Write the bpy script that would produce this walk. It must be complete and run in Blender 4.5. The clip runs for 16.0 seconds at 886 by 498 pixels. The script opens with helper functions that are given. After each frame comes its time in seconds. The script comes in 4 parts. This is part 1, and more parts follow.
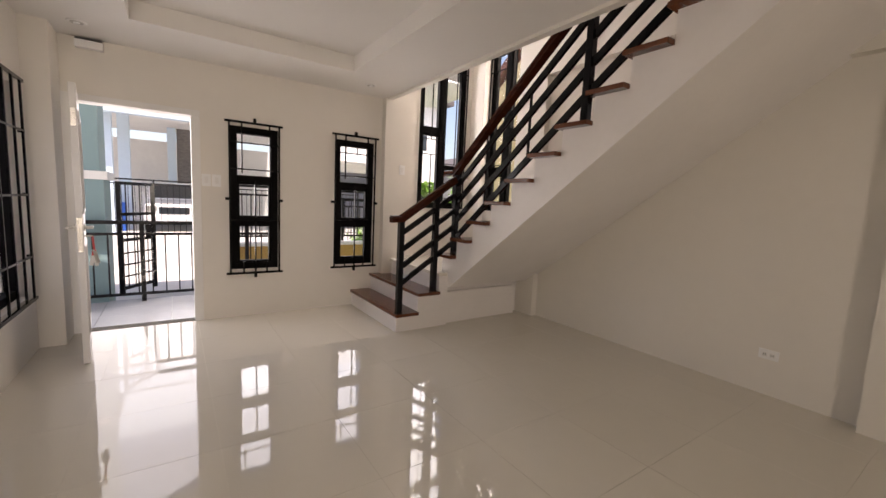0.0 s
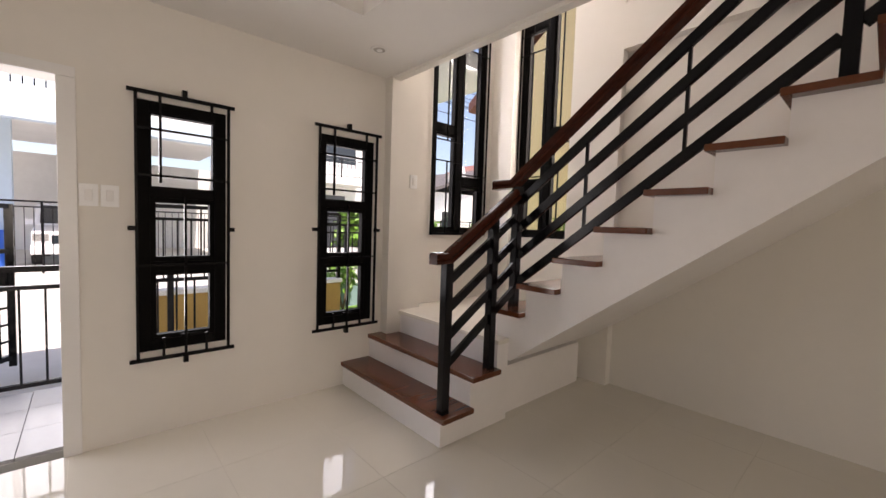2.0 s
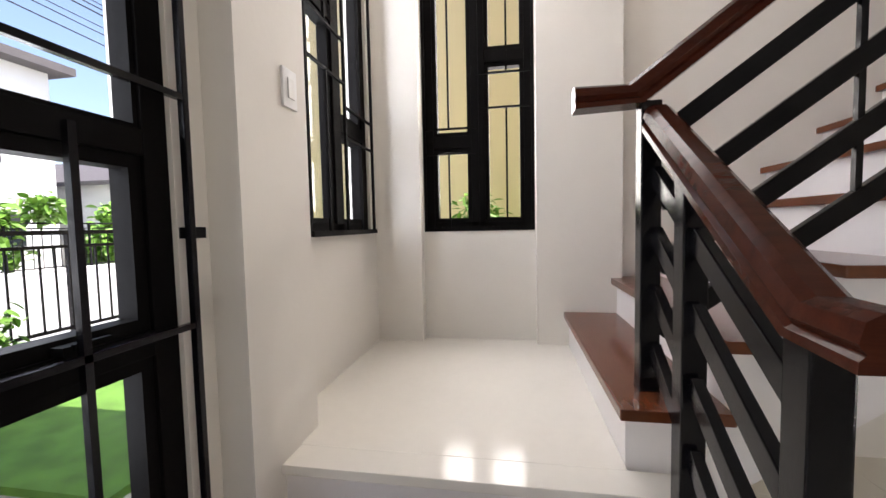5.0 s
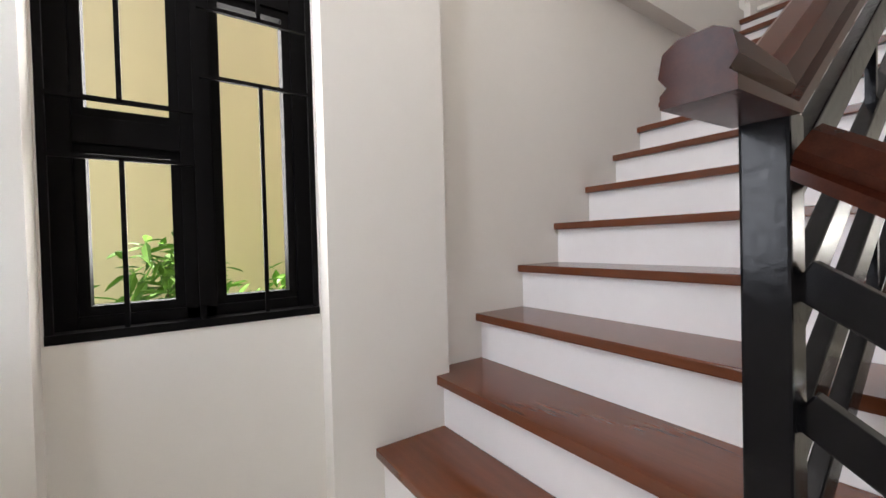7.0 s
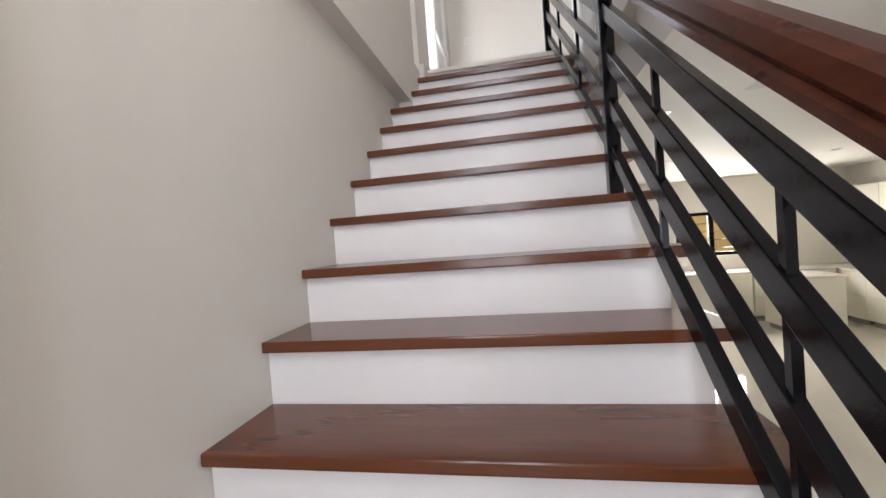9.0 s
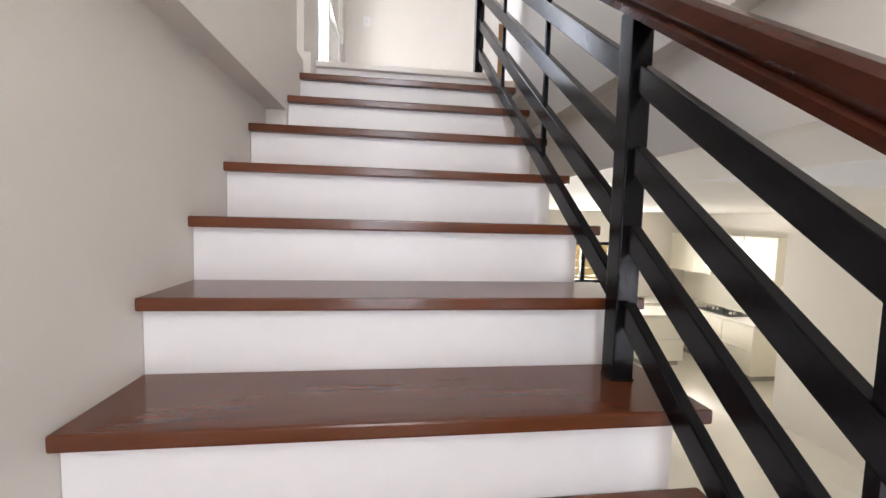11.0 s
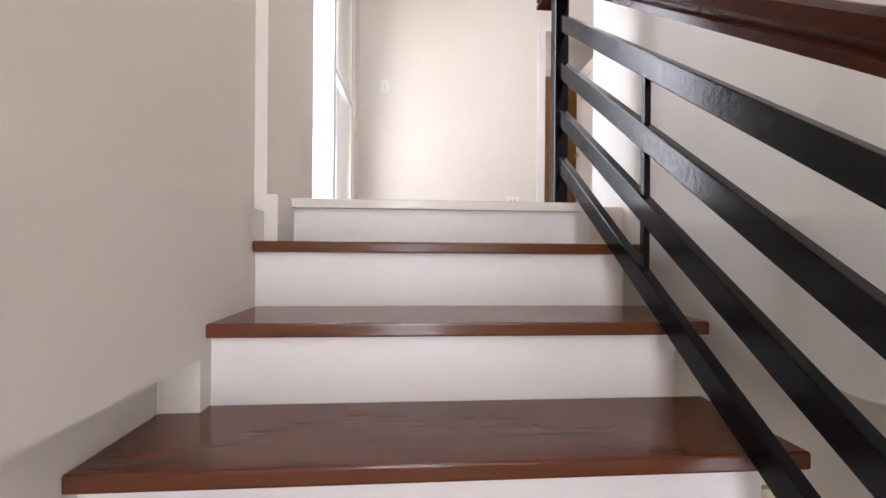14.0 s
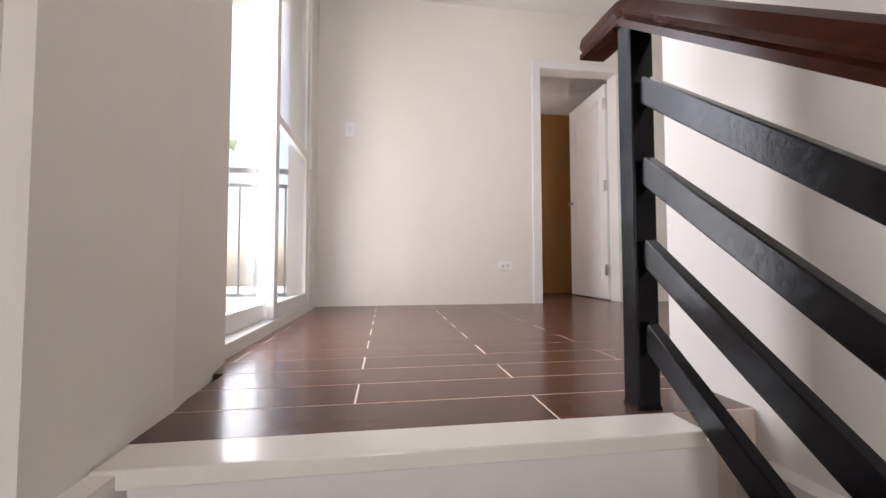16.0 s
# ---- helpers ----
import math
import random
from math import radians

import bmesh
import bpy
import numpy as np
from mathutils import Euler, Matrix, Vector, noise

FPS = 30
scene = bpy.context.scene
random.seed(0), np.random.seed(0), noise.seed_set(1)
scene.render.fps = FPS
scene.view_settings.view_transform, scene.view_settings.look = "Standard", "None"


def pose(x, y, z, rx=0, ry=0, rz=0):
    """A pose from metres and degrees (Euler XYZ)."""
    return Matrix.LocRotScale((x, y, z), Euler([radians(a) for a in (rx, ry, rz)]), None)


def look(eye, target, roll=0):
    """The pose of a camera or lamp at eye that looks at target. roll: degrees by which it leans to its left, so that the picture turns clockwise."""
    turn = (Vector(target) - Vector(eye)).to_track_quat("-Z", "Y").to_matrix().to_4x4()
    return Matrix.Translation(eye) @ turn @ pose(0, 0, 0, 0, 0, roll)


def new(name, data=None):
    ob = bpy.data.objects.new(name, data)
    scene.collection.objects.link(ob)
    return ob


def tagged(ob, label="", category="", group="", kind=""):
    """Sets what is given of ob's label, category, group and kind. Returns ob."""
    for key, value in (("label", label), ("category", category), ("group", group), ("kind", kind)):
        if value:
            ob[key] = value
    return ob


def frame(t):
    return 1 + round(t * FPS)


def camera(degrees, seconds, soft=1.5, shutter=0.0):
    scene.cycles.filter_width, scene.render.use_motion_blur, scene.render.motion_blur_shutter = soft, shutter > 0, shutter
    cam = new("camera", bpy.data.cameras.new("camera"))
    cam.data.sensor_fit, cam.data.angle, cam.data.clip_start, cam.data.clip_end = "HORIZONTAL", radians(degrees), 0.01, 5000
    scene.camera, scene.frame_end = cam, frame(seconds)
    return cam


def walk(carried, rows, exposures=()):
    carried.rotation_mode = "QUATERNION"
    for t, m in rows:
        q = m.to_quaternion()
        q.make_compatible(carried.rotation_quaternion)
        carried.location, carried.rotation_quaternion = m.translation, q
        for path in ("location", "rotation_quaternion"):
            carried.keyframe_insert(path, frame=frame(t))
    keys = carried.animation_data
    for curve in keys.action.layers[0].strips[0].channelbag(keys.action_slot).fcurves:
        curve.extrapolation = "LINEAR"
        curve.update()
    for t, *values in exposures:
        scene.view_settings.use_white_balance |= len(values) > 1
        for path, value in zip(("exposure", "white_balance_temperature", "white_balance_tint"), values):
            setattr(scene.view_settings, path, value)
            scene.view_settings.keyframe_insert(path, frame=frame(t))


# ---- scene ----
cam = camera(96.1, 16.0)
PATH = [
    (0, (-3.55, -4.549, 1.28), (-2.436, -2.904, 1.051), 2.7),
    (0.5, (-3.537, -4.145, 1.288), (-2.37, -2.532, 1.094), 2.2),
    (1, (-3.497, -3.689, 1.301), (-2.282, -2.109, 1.135), 2.4),
    (1.5, (-3.407, -3.261, 1.29), (-2.147, -1.715, 1.154), 2.3),
    (2, (-3.3, -2.838, 1.293), (-1.965, -1.352, 1.177), 1.9),
    (2.5, (-3.221, -2.416, 1.28), (-1.773, -1.038, 1.192), 1.6),
    (3, (-3.065, -2.014, 1.274), (-1.495, -0.777, 1.19), 1.1),
    (3.5, (-2.914, -1.654, 1.264), (-1.228, -0.582, 1.177), 0.8),
    (3.7, (-2.854, -1.513, 1.271), (-1.118, -0.525, 1.171), 0.5),
    (6, (-1.807, -0.475, 1.221), (0.161, -0.821, 1.146), -2.7),
    (6.5, (-1.528, -0.454, 1.336), (0.321, -1.215, 1.284), -3.1),
    (7, (-1.293, -0.496, 1.425), (0.362, -1.619, 1.392), -1.5),
    (7.5, (-1.101, -0.581, 1.587), (0.332, -1.974, 1.521), -0.2),
    (8, (-0.933, -0.657, 1.642), (0.151, -2.334, 1.541), -0.7),
    (8.5, (-0.808, -0.782, 1.738), (-0.128, -2.661, 1.67), -2.6),
    (8.7, (-0.779, -0.867, 1.737), (-0.235, -2.79, 1.697), -3.5),
    (10.8, (-0.588, -1.713, 2.24), (-0.852, -3.691, 2.094), 0.8),
    (11, (-0.58, -1.788, 2.266), (-0.838, -3.766, 2.115), 1.5),
    (11.5, (-0.547, -1.957, 2.415), (-0.848, -3.93, 2.292), 1.5),
    (12, (-0.557, -2.142, 2.498), (-0.842, -4.122, 2.453), 1.7),
    (12.5, (-0.557, -2.31, 2.609), (-0.795, -4.295, 2.589), 1.4),
    (13, (-0.543, -2.497, 2.753), (-0.785, -4.482, 2.74), 1.3),
    (13.5, (-0.555, -2.68, 2.884), (-0.704, -4.674, 2.846), 1.7),
    (14, (-0.546, -2.848, 2.99), (-0.692, -4.843, 2.988), 0.5),
    (14.5, (-0.537, -3.015, 3.098), (-0.767, -5.002, 3.129), 0.9),
    (15, (-0.542, -3.179, 3.259), (-0.751, -5.167, 3.318), 0.9),
    (15.5, (-0.527, -3.356, 3.364), (-0.822, -5.332, 3.447), -1.6),
    (16, (-0.54, -3.547, 3.472), (-0.823, -5.525, 3.558), -0.1),
]
walk(cam, [(t, look(eye, target, roll)) for t, eye, target, roll in PATH],
     [(0, 0.94, 7300, 25), (2, 0.95, 7100, 24), (3.5, 1.12, 6750, 22), (6, 1.36, 6300, 17), (8, 1.34, 6250, 16), (11, 1.72, 6300, 17), (13, 1.82, 6350, 18), (14.5, 1.74, 6500, 22), (16, 1.36, 6550, 21)])

# ---- light ----
world = bpy.data.worlds.new("sky")
scene.world = world
world.use_nodes = True
wn = world.node_tree.nodes
sky = wn.new("ShaderNodeTexSky")
sky.sky_type, sky.sun_disc = "NISHITA", False
sky.sun_elevation, sky.sun_rotation = radians(65), radians(175)
sky.dust_density, sky.ozone_density = 2.5, 1.0
wn["Background"].inputs["Strength"].default_value = 0.15
world.node_tree.links.new(sky.outputs["Color"], wn["Background"].inputs["Color"])


def lamp(name, kind, m, energy, color=(1, 1, 1), sx=1.0, sy=1.0, angle=0.5):
    data = bpy.data.lights.new(name, kind)
    data.energy, data.color = energy, color
    if kind == "AREA":
        data.shape, data.size, data.size_y = "RECTANGLE", sx, sy
    if kind == "SUN":
        data.angle = radians(angle)
    ob = new(name, data)
    ob.matrix_world = m
    return ob


lamp("sun", "SUN", look((0.6, -6, 14), (0, 0, 0)), 4.8, (1.0, 0.95, 0.87))
SKYC = (0.93, 0.97, 1.0)
lamp("daylight_door", "AREA", look((-3.85, 0.95, 1.3), (-2.3, -1, 0.95)), 18, SKYC, 2.0, 2.2)
lamp("daylight_window_a", "AREA", look((-0.58, 0.22, 2.95), (-0.58, -1, 2.75)), 29, SKYC, 0.7, 3.4)
lamp("daylight_window_b", "AREA", look((0.20, -0.56, 2.95), (-1, -0.56, 2.75)), 31, (1.0, 0.96, 0.88), 0.6, 3.2)
lamp("daylight_window_c", "AREA", look((-2.87, 0.28, 1.25), (-2.87, -1, 1.15)), 3.2, SKYC, 0.4, 1.3)
lamp("daylight_window_d", "AREA", look((-1.79, 0.28, 1.25), (-1.79, -1, 1.15)), 3.2, SKYC, 0.4, 1.3)
lamp("daylight_balcony", "AREA", look((0.32, -5.50, 4.35), (-1.2, -4.95, 4.2)), 28, SKYC, 1.05, 2.2)
# Added fill at an unseen opening, aimed at the wardrobe and door leaf.
lamp("bedroom_fill", "AREA", look((-1.42, -9.16, 4.65), (-2.1, -7.5, 4.3)), 15, SKYC, 0.6, 1.0)
lamp("daylight_kitchen", "AREA", look((-4.25, -9.3, 1.5), (-4.25, -8, 1.4)), 62, (1.0, 0.97, 0.85), 1.1, 0.7)


# ---- materials ----
def material(name, color, rough=0.5, metal=0.0, vary=0.06, scale=3.0, bump=0.0, bscale=60.0, coat=0.0, stretch=None, rvary=0.08, random_tint=0.0, ior=1.5):
    m = bpy.data.materials.new(name)
    m.use_nodes = True
    n, l = m.node_tree.nodes, m.node_tree.links
    b = n["Principled BSDF"]
    b.inputs["Metallic"].default_value = metal
    b.inputs["IOR"].default_value = ior
    b.inputs["Coat Weight"].default_value = coat
    b.inputs["Coat Roughness"].default_value = 0.08
    co = n.new("ShaderNodeTexCoord")
    mp = n.new("ShaderNodeMapping")
    mp.inputs["Scale"].default_value = stretch or (1, 1, 1)
    l.new(co.outputs["Object"], mp.inputs["Vector"])
    big = n.new("ShaderNodeTexNoise")
    big.inputs["Scale"].default_value, big.inputs["Detail"].default_value = scale, 3
    fine = n.new("ShaderNodeTexNoise")
    fine.inputs["Scale"].default_value, fine.inputs["Detail"].default_value = scale * 9, 5
    for q in (big, fine):
        l.new(mp.outputs["Vector"], q.inputs["Vector"])
    add = n.new("ShaderNodeMath")
    add.operation = "MULTIPLY_ADD"
    l.new(fine.outputs["Fac"], add.inputs[0])
    add.inputs[1].default_value = 0.5
    l.new(big.outputs["Fac"], add.inputs[2])
    ramp = n.new("ShaderNodeMapRange")
    ramp.inputs["From Min"].default_value, ramp.inputs["From Max"].default_value = 0.45, 1.05
    ramp.inputs["To Min"].default_value, ramp.inputs["To Max"].default_value = 1 - vary, 1 + vary
    l.new(add.outputs[0], ramp.inputs["Value"])
    mul = n.new("ShaderNodeVectorMath")
    mul.operation = "SCALE"
    mul.inputs[0].default_value = color[:3]
    l.new(ramp.outputs[0], mul.inputs["Scale"])
    last = mul.outputs[0]
    if random_tint:
        info = n.new("ShaderNodeObjectInfo")
        r2 = n.new("ShaderNodeMapRange")
        r2.inputs["To Min"].default_value, r2.inputs["To Max"].default_value = 1 - random_tint, 1 + random_tint
        l.new(info.outputs["Random"], r2.inputs["Value"])
        m2 = n.new("ShaderNodeVectorMath")
        m2.operation = "SCALE"
        l.new(last, m2.inputs[0])
        l.new(r2.outputs[0], m2.inputs["Scale"])
        last = m2.outputs[0]
    l.new(last, b.inputs["Base Color"])
    rr = n.new("ShaderNodeMapRange")
    rr.inputs["From Min"].default_value, rr.inputs["From Max"].default_value = 0.3, 0.75
    rr.inputs["To Min"].default_value, rr.inputs["To Max"].default_value = max(0.02, rough * (1 - rvary)), rough * (1 + rvary)
    l.new(fine.outputs["Fac"], rr.inputs["Value"])
    l.new(rr.outputs[0], b.inputs["Roughness"])
    if bump:
        bn = n.new("ShaderNodeTexNoise")
        bn.inputs["Scale"].default_value, bn.inputs["Detail"].default_value = bscale, 4
        l.new(mp.outputs["Vector"], bn.inputs["Vector"])
        bp = n.new("ShaderNodeBump")
        bp.inputs["Strength"].default_value, bp.inputs["Distance"].default_value = bump, 0.01
        l.new(bn.outputs["Fac"], bp.inputs["Height"])
        l.new(bp.outputs["Normal"], b.inputs["Normal"])
    return m


WALL = material("wall_paint", (0.78, 0.745, 0.685), 0.62, vary=0.025, scale=1.2, bump=0.05, bscale=45)
CEIL = material("ceiling_paint", (0.82, 0.80, 0.765), 0.7, vary=0.02, scale=1.0, bump=0.03, bscale=30)
RISER = material("riser_paint", (0.83, 0.80, 0.78), 0.35, vary=0.03, scale=2.5, bump=0.05, bscale=25)
TILE = material("cream_tile", (0.70, 0.665, 0.585), 0.02, vary=0.02, scale=1.5, rvary=0.3, random_tint=0.012, coat=0.3)
GROUT = material("grout", (0.68, 0.645, 0.565), 0.5, vary=0.1, scale=12)
LAND = material("landing_tile", (0.80, 0.765, 0.69), 0.14, vary=0.03, scale=3, bump=0.02, bscale=20)
WOOD = material("stained_wood", (0.118, 0.034, 0.013), 0.19, vary=0.15, scale=4, stretch=(1.0, 10, 10), coat=0.05, rvary=0.02, random_tint=0.08)
RAILWOOD = material("handrail_wood", (0.046, 0.0115, 0.006), 0.16, vary=0.35, scale=5, stretch=(9, 1.2, 9), bump=0.02, bscale=30, ior=1.24)
BLACK = material("black_metal", (0.0040, 0.0037, 0.0048), 0.20, vary=0.15, scale=8, bump=0.03, bscale=70, rvary=0.3, ior=1.32)
FRAME = material("window_black", (0.004, 0.0035, 0.0035), 0.62, vary=0.2, scale=10, ior=1.16)
WHITE = material("white_trim", (0.80, 0.79, 0.77), 0.35, vary=0.02, scale=4)
PLASTIC = material("white_plastic", (0.86, 0.86, 0.85), 0.3, vary=0.02, scale=8)
CHROME = material("brushed_metal", (0.55, 0.54, 0.52), 0.28, metal=1.0, vary=0.08, scale=20)
DARK = material("dark_slot", (0.02, 0.02, 0.02), 0.6)
PLANK = material("wood_look_tile", (0.115, 0.050, 0.034), 0.22, vary=0.30, scale=3, stretch=(1.0, 10, 1), random_tint=0.22, bump=0.03, bscale=20)
PGROUT = material("pale_grout", (0.82, 0.70, 0.60), 0.8, vary=0.1, scale=15)
DOORWOOD = material("amber_wood", (0.33, 0.155, 0.045), 0.35, vary=0.12, scale=3, stretch=(8, 8, 1))
YELLOW = material("yellow_render", (0.46, 0.29, 0.09), 0.85, vary=0.07, scale=0.8, bump=0.1, bscale=40)
YELLOWP = material("pale_yellow_render", (0.74, 0.60, 0.34), 0.85, vary=0.06, scale=0.7, bump=0.1, bscale=30)
TEAL = material("teal_paint", (0.20, 0.31, 0.32), 0.6, vary=0.05, scale=2)
BLUEG = material("pale_blue_paint", (0.48, 0.60, 0.70), 0.65, vary=0.06, scale=1)
OUTW = material("white_render", (0.78, 0.78, 0.76), 0.75, vary=0.06, scale=1)
GREYP = material("dark_grey_paint", (0.12, 0.125, 0.14), 0.6, vary=0.1, scale=2)
STONE = material("slate_cladding", (0.16, 0.15, 0.14), 0.8, vary=0.4, scale=8, stretch=(1, 1, 4), bump=0.5, bscale=12)
CONC = material("concrete", (0.50, 0.49, 0.46), 0.85, vary=0.12, scale=0.8, bump=0.2, bscale=30)
ASPH = material("road_concrete", (0.42, 0.41, 0.39), 0.9, vary=0.12, scale=0.6, bump=0.2, bscale=40)
PORCH = material("porch_tile", (0.42, 0.42, 0.43), 0.25, vary=0.05, scale=3)
GRASS = material("grass", (0.10, 0.22, 0.03), 0.8, vary=0.35, scale=6)
LEAF = material("leaf", (0.14, 0.30, 0.03), 0.5, vary=0.3, scale=8, random_tint=0.25)
BARK = material("bark", (0.16, 0.11, 0.07), 0.9, vary=0.3, scale=12, bump=0.5)
ROOFR = material("red_roof", (0.22, 0.09, 0.07), 0.7, vary=0.15, scale=4)
ROOFD = material("dark_roof", (0.10, 0.09, 0.09), 0.7, vary=0.15, scale=4)
CARW = material("car_white", (0.80, 0.80, 0.80), 0.2, vary=0.02, coat=0.8)
CARG = material("car_glass", (0.02, 0.025, 0.03), 0.05, coat=0.5)
RUBBER = material("rubber", (0.02, 0.02, 0.02), 0.8)
BLUEB = material("blue_plastic", (0.02, 0.12, 0.55), 0.4)
REDP = material("red_plastic", (0.60, 0.03, 0.03), 0.4)
CAB = material("cabinet_laminate", (0.76, 0.73, 0.63), 0.25, vary=0.02, scale=2)
STEEL = material("stainless", (0.45, 0.45, 0.45), 0.25, metal=1.0, vary=0.05, scale=10)
COUNTER = material("counter_stone", (0.66, 0.63, 0.56), 0.15, vary=0.08, scale=14)


def glass(name, tint=(1, 1, 1), rough=0.0):
    m = bpy.data.materials.new(name)
    m.use_nodes = True
    n, l = m.node_tree.nodes, m.node_tree.links
    out = n["Material Output"]
    n.remove(n["Principled BSDF"])
    tr, gl, mix, fr = n.new("ShaderNodeBsdfTransparent"), n.new("ShaderNodeBsdfGlossy"), n.new("ShaderNodeMixShader"), n.new("ShaderNodeMath")
    lw = n.new("ShaderNodeLayerWeight")
    fr.operation = "POWER"
    fr.inputs[1].default_value = 4.0
    l.new(lw.outputs["Facing"], fr.inputs[0])
    tr.inputs["Color"].default_value = (*tint, 1)
    gl.inputs["Roughness"].default_value = 0.02
    l.new(fr.outputs[0], mix.inputs[0])
    l.new(tr.outputs[0], mix.inputs[1])
    l.new(gl.outputs[0], mix.inputs[2])
    l.new(mix.outputs[0], out.inputs["Surface"])
    return m


GLASS = glass("clear_glass", (0.96, 0.97, 0.97))


# ---- mesh helpers ----
def box(bm, x0, x1, y0, y1, z0, z1, bevel=0.0, m=None):
    mt = Matrix.Translation(((x0 + x1) / 2, (y0 + y1) / 2, (z0 + z1) / 2)) @ Matrix.Diagonal((abs(x1 - x0), abs(y1 - y0), abs(z1 - z0), 1))
    if m is not None:
        mt = m @ mt
    vs = bmesh.ops.create_cube(bm, size=1, matrix=mt)["verts"]
    if bevel:
        es = {e for v in vs for e in v.link_edges}
        bmesh.ops.bevel(bm, geom=list(es), offset=bevel, segments=2, affect="EDGES", profile=0.6)
    return bm


def B(*args, **kw):
    return box(bmesh.new(), *args, **kw)


def boxes(*rows, bevel=0.0):
    bm = bmesh.new()
    for r in rows:
        box(bm, *r, bevel=bevel)
    return bm


def cyl(bm, p, q, r, seg=16, r2=None):
    p, q = Vector(p), Vector(q)
    d = q - p
    m = Matrix.Translation((p + q) / 2) @ d.to_track_quat("Z", "Y").to_matrix().to_4x4()
    bmesh.ops.create_cone(bm, cap_ends=True, segments=seg, radius1=r, radius2=r if r2 is None else r2, depth=d.length, matrix=m)
    return bm


def C(*a, **k):
    return cyl(bmesh.new(), *a, **k)


def prism(pts, axis, a, b):
    """A flat outline pulled from a to b along one axis; points are the other two coordinates in order."""
    bm = bmesh.new()
    lay = {"x": lambda u, v, w: (w, u, v), "y": lambda u, v, w: (u, w, v), "z": lambda u, v, w: (u, v, w)}[axis]
    lo = [bm.verts.new(lay(u, v, a)) for u, v in pts]
    hi = [bm.verts.new(lay(u, v, b)) for u, v in pts]
    k = len(pts)
    bm.faces.new(lo[::-1])
    bm.faces.new(hi)
    for i in range(k):
        bm.faces.new((lo[i], lo[(i + 1) % k], hi[(i + 1) % k], hi[i]))
    bmesh.ops.recalc_face_normals(bm, faces=bm.faces)
    return bm


def bar(bm, p, q, w, h, bevel=0.0):
    """A square bar from p to q, w wide sideways and h high."""
    p, q = Vector(p), Vector(q)
    d = (q - p)
    up = Vector((0, 0, 1)) if abs(d.normalized().z) < 0.95 else Vector((0, 1, 0))
    side = d.cross(up).normalized()
    top = side.cross(d).normalized()
    m = Matrix((side, d.normalized(), top)).transposed().to_4x4()
    m.translation = (p + q) / 2
    return box(bm, -w / 2, w / 2, -d.length / 2, d.length / 2, -h / 2, h / 2, bevel, m)


def mesh_of(bm, name, mat, smooth=False):
    me = bpy.data.meshes.new(name)
    bm.to_mesh(me)
    bm.free()
    me.materials.append(mat)
    if smooth:
        for p in me.polygons:
            p.use_smooth = True
    return me


def part(name, bm, mat, parent=None, label="", smooth=False):
    ob = new(name, mesh_of(bm, name, mat, smooth))
    if parent is not None:
        ob.parent = parent
        if parent.type == "EMPTY":
            ob.matrix_parent_inverse = Matrix.Translation(parent.location).inverted()
    if label:
        ob["label"] = label
    return ob


def thing(name, base, label, category, group="", kind=""):
    ob = new(name)
    ob.location = base
    ob.empty_display_size = 0.1
    return tagged(ob, label, category, group, kind)


def solid(name, bm, mat, label, category, kind="structure", group="", smooth=False):
    return tagged(part(name, bm, mat, smooth=smooth), label, category, group, kind)


def wall(name, axis, at, thick, a0, a1, z0, z1, holes, mat=None, label="plain cream painted wall", category="wall"):
    """An upright wall on the plane axis = at, thick behind it, with rectangular holes (a0, a1, z0, z1)."""
    us = sorted({a0, a1, *[min(max(h[i], a0), a1) for h in holes for i in (0, 1)]})
    ws = sorted({z0, z1, *[min(max(h[i], z0), z1) for h in holes for i in (2, 3)]})
    bm = bmesh.new()
    for i in range(len(us) - 1):
        run = None
        for j in range(len(ws) - 1):
            cu, cw = (us[i] + us[i + 1]) / 2, (ws[j] + ws[j + 1]) / 2
            hole = any(h[0] < cu < h[1] and h[2] < cw < h[3] for h in holes)
            if not hole:
                run = [ws[j], ws[j + 1]] if run is None else [run[0], ws[j + 1]]
            if run and (hole or j == len(ws) - 2):
                lo, hi = min(at, at + thick), max(at, at + thick)
                if axis == "y":
                    box(bm, us[i], us[i + 1], lo, hi, *run)
                else:
                    box(bm, lo, hi, us[i], us[i + 1], *run)
                run = None
    return solid(name, bm, mat or WALL, label, category)

# ---- plan ----
R, GO = 0.188, 0.2478           # riser and going
LZ, TZ = 3 * R, 3.157          # landing and upper floor
NOSE = [-1.03 - GO * k for k in range(13)] + [-4.237]   # nosing of each tread of the long flight, last is the upper floor
CZ = 2.49                       # living room ceiling
UZ = 5.69                       # upper ceiling
SX = -1.19                      # open side of the flight
XL = -4.46                      # left wall
YB = -9.0                       # kitchen end
UY = -6.783                     # upper hall end wall

W1, W2 = (-3.085, -2.628), (-2.015, -1.537)
WZ = (0.50, 1.95)
WA, WB, WABZ = (-0.90, -0.17), (-0.885, -0.24), (1.205, 4.75)
DOOR = (-4.25, -3.385, 0.0, 1.985)

# ---- structure ----
solid("floor", boxes((XL - 0.1, 0.1, -3.2, 0.0, -0.12, -0.0015), (-6.5, 0.1, YB - 0.1, -3.2, -0.12, -0.0015)), GROUT, "grout bed under glossy cream floor tiles", "floor")
wall("wall_front", "y", 0, 0.16, XL - 0.16, -1.44, 0, CZ + 0.4, [DOOR, (*W1, *WZ), (*W2, *WZ)], label="cream painted front wall with door and windows")
wall("wall_stair_front", "y", 0.035, 0.125, -1.44, 0.16, 0, UZ, [(*WA, *WABZ)], label="cream painted stairwell front wall")
solid("pier_1", B(-1.44, -1.10, -0.095, 0.035, 0, UZ), WALL, "cream painted wall pier beside tall window", "pier")
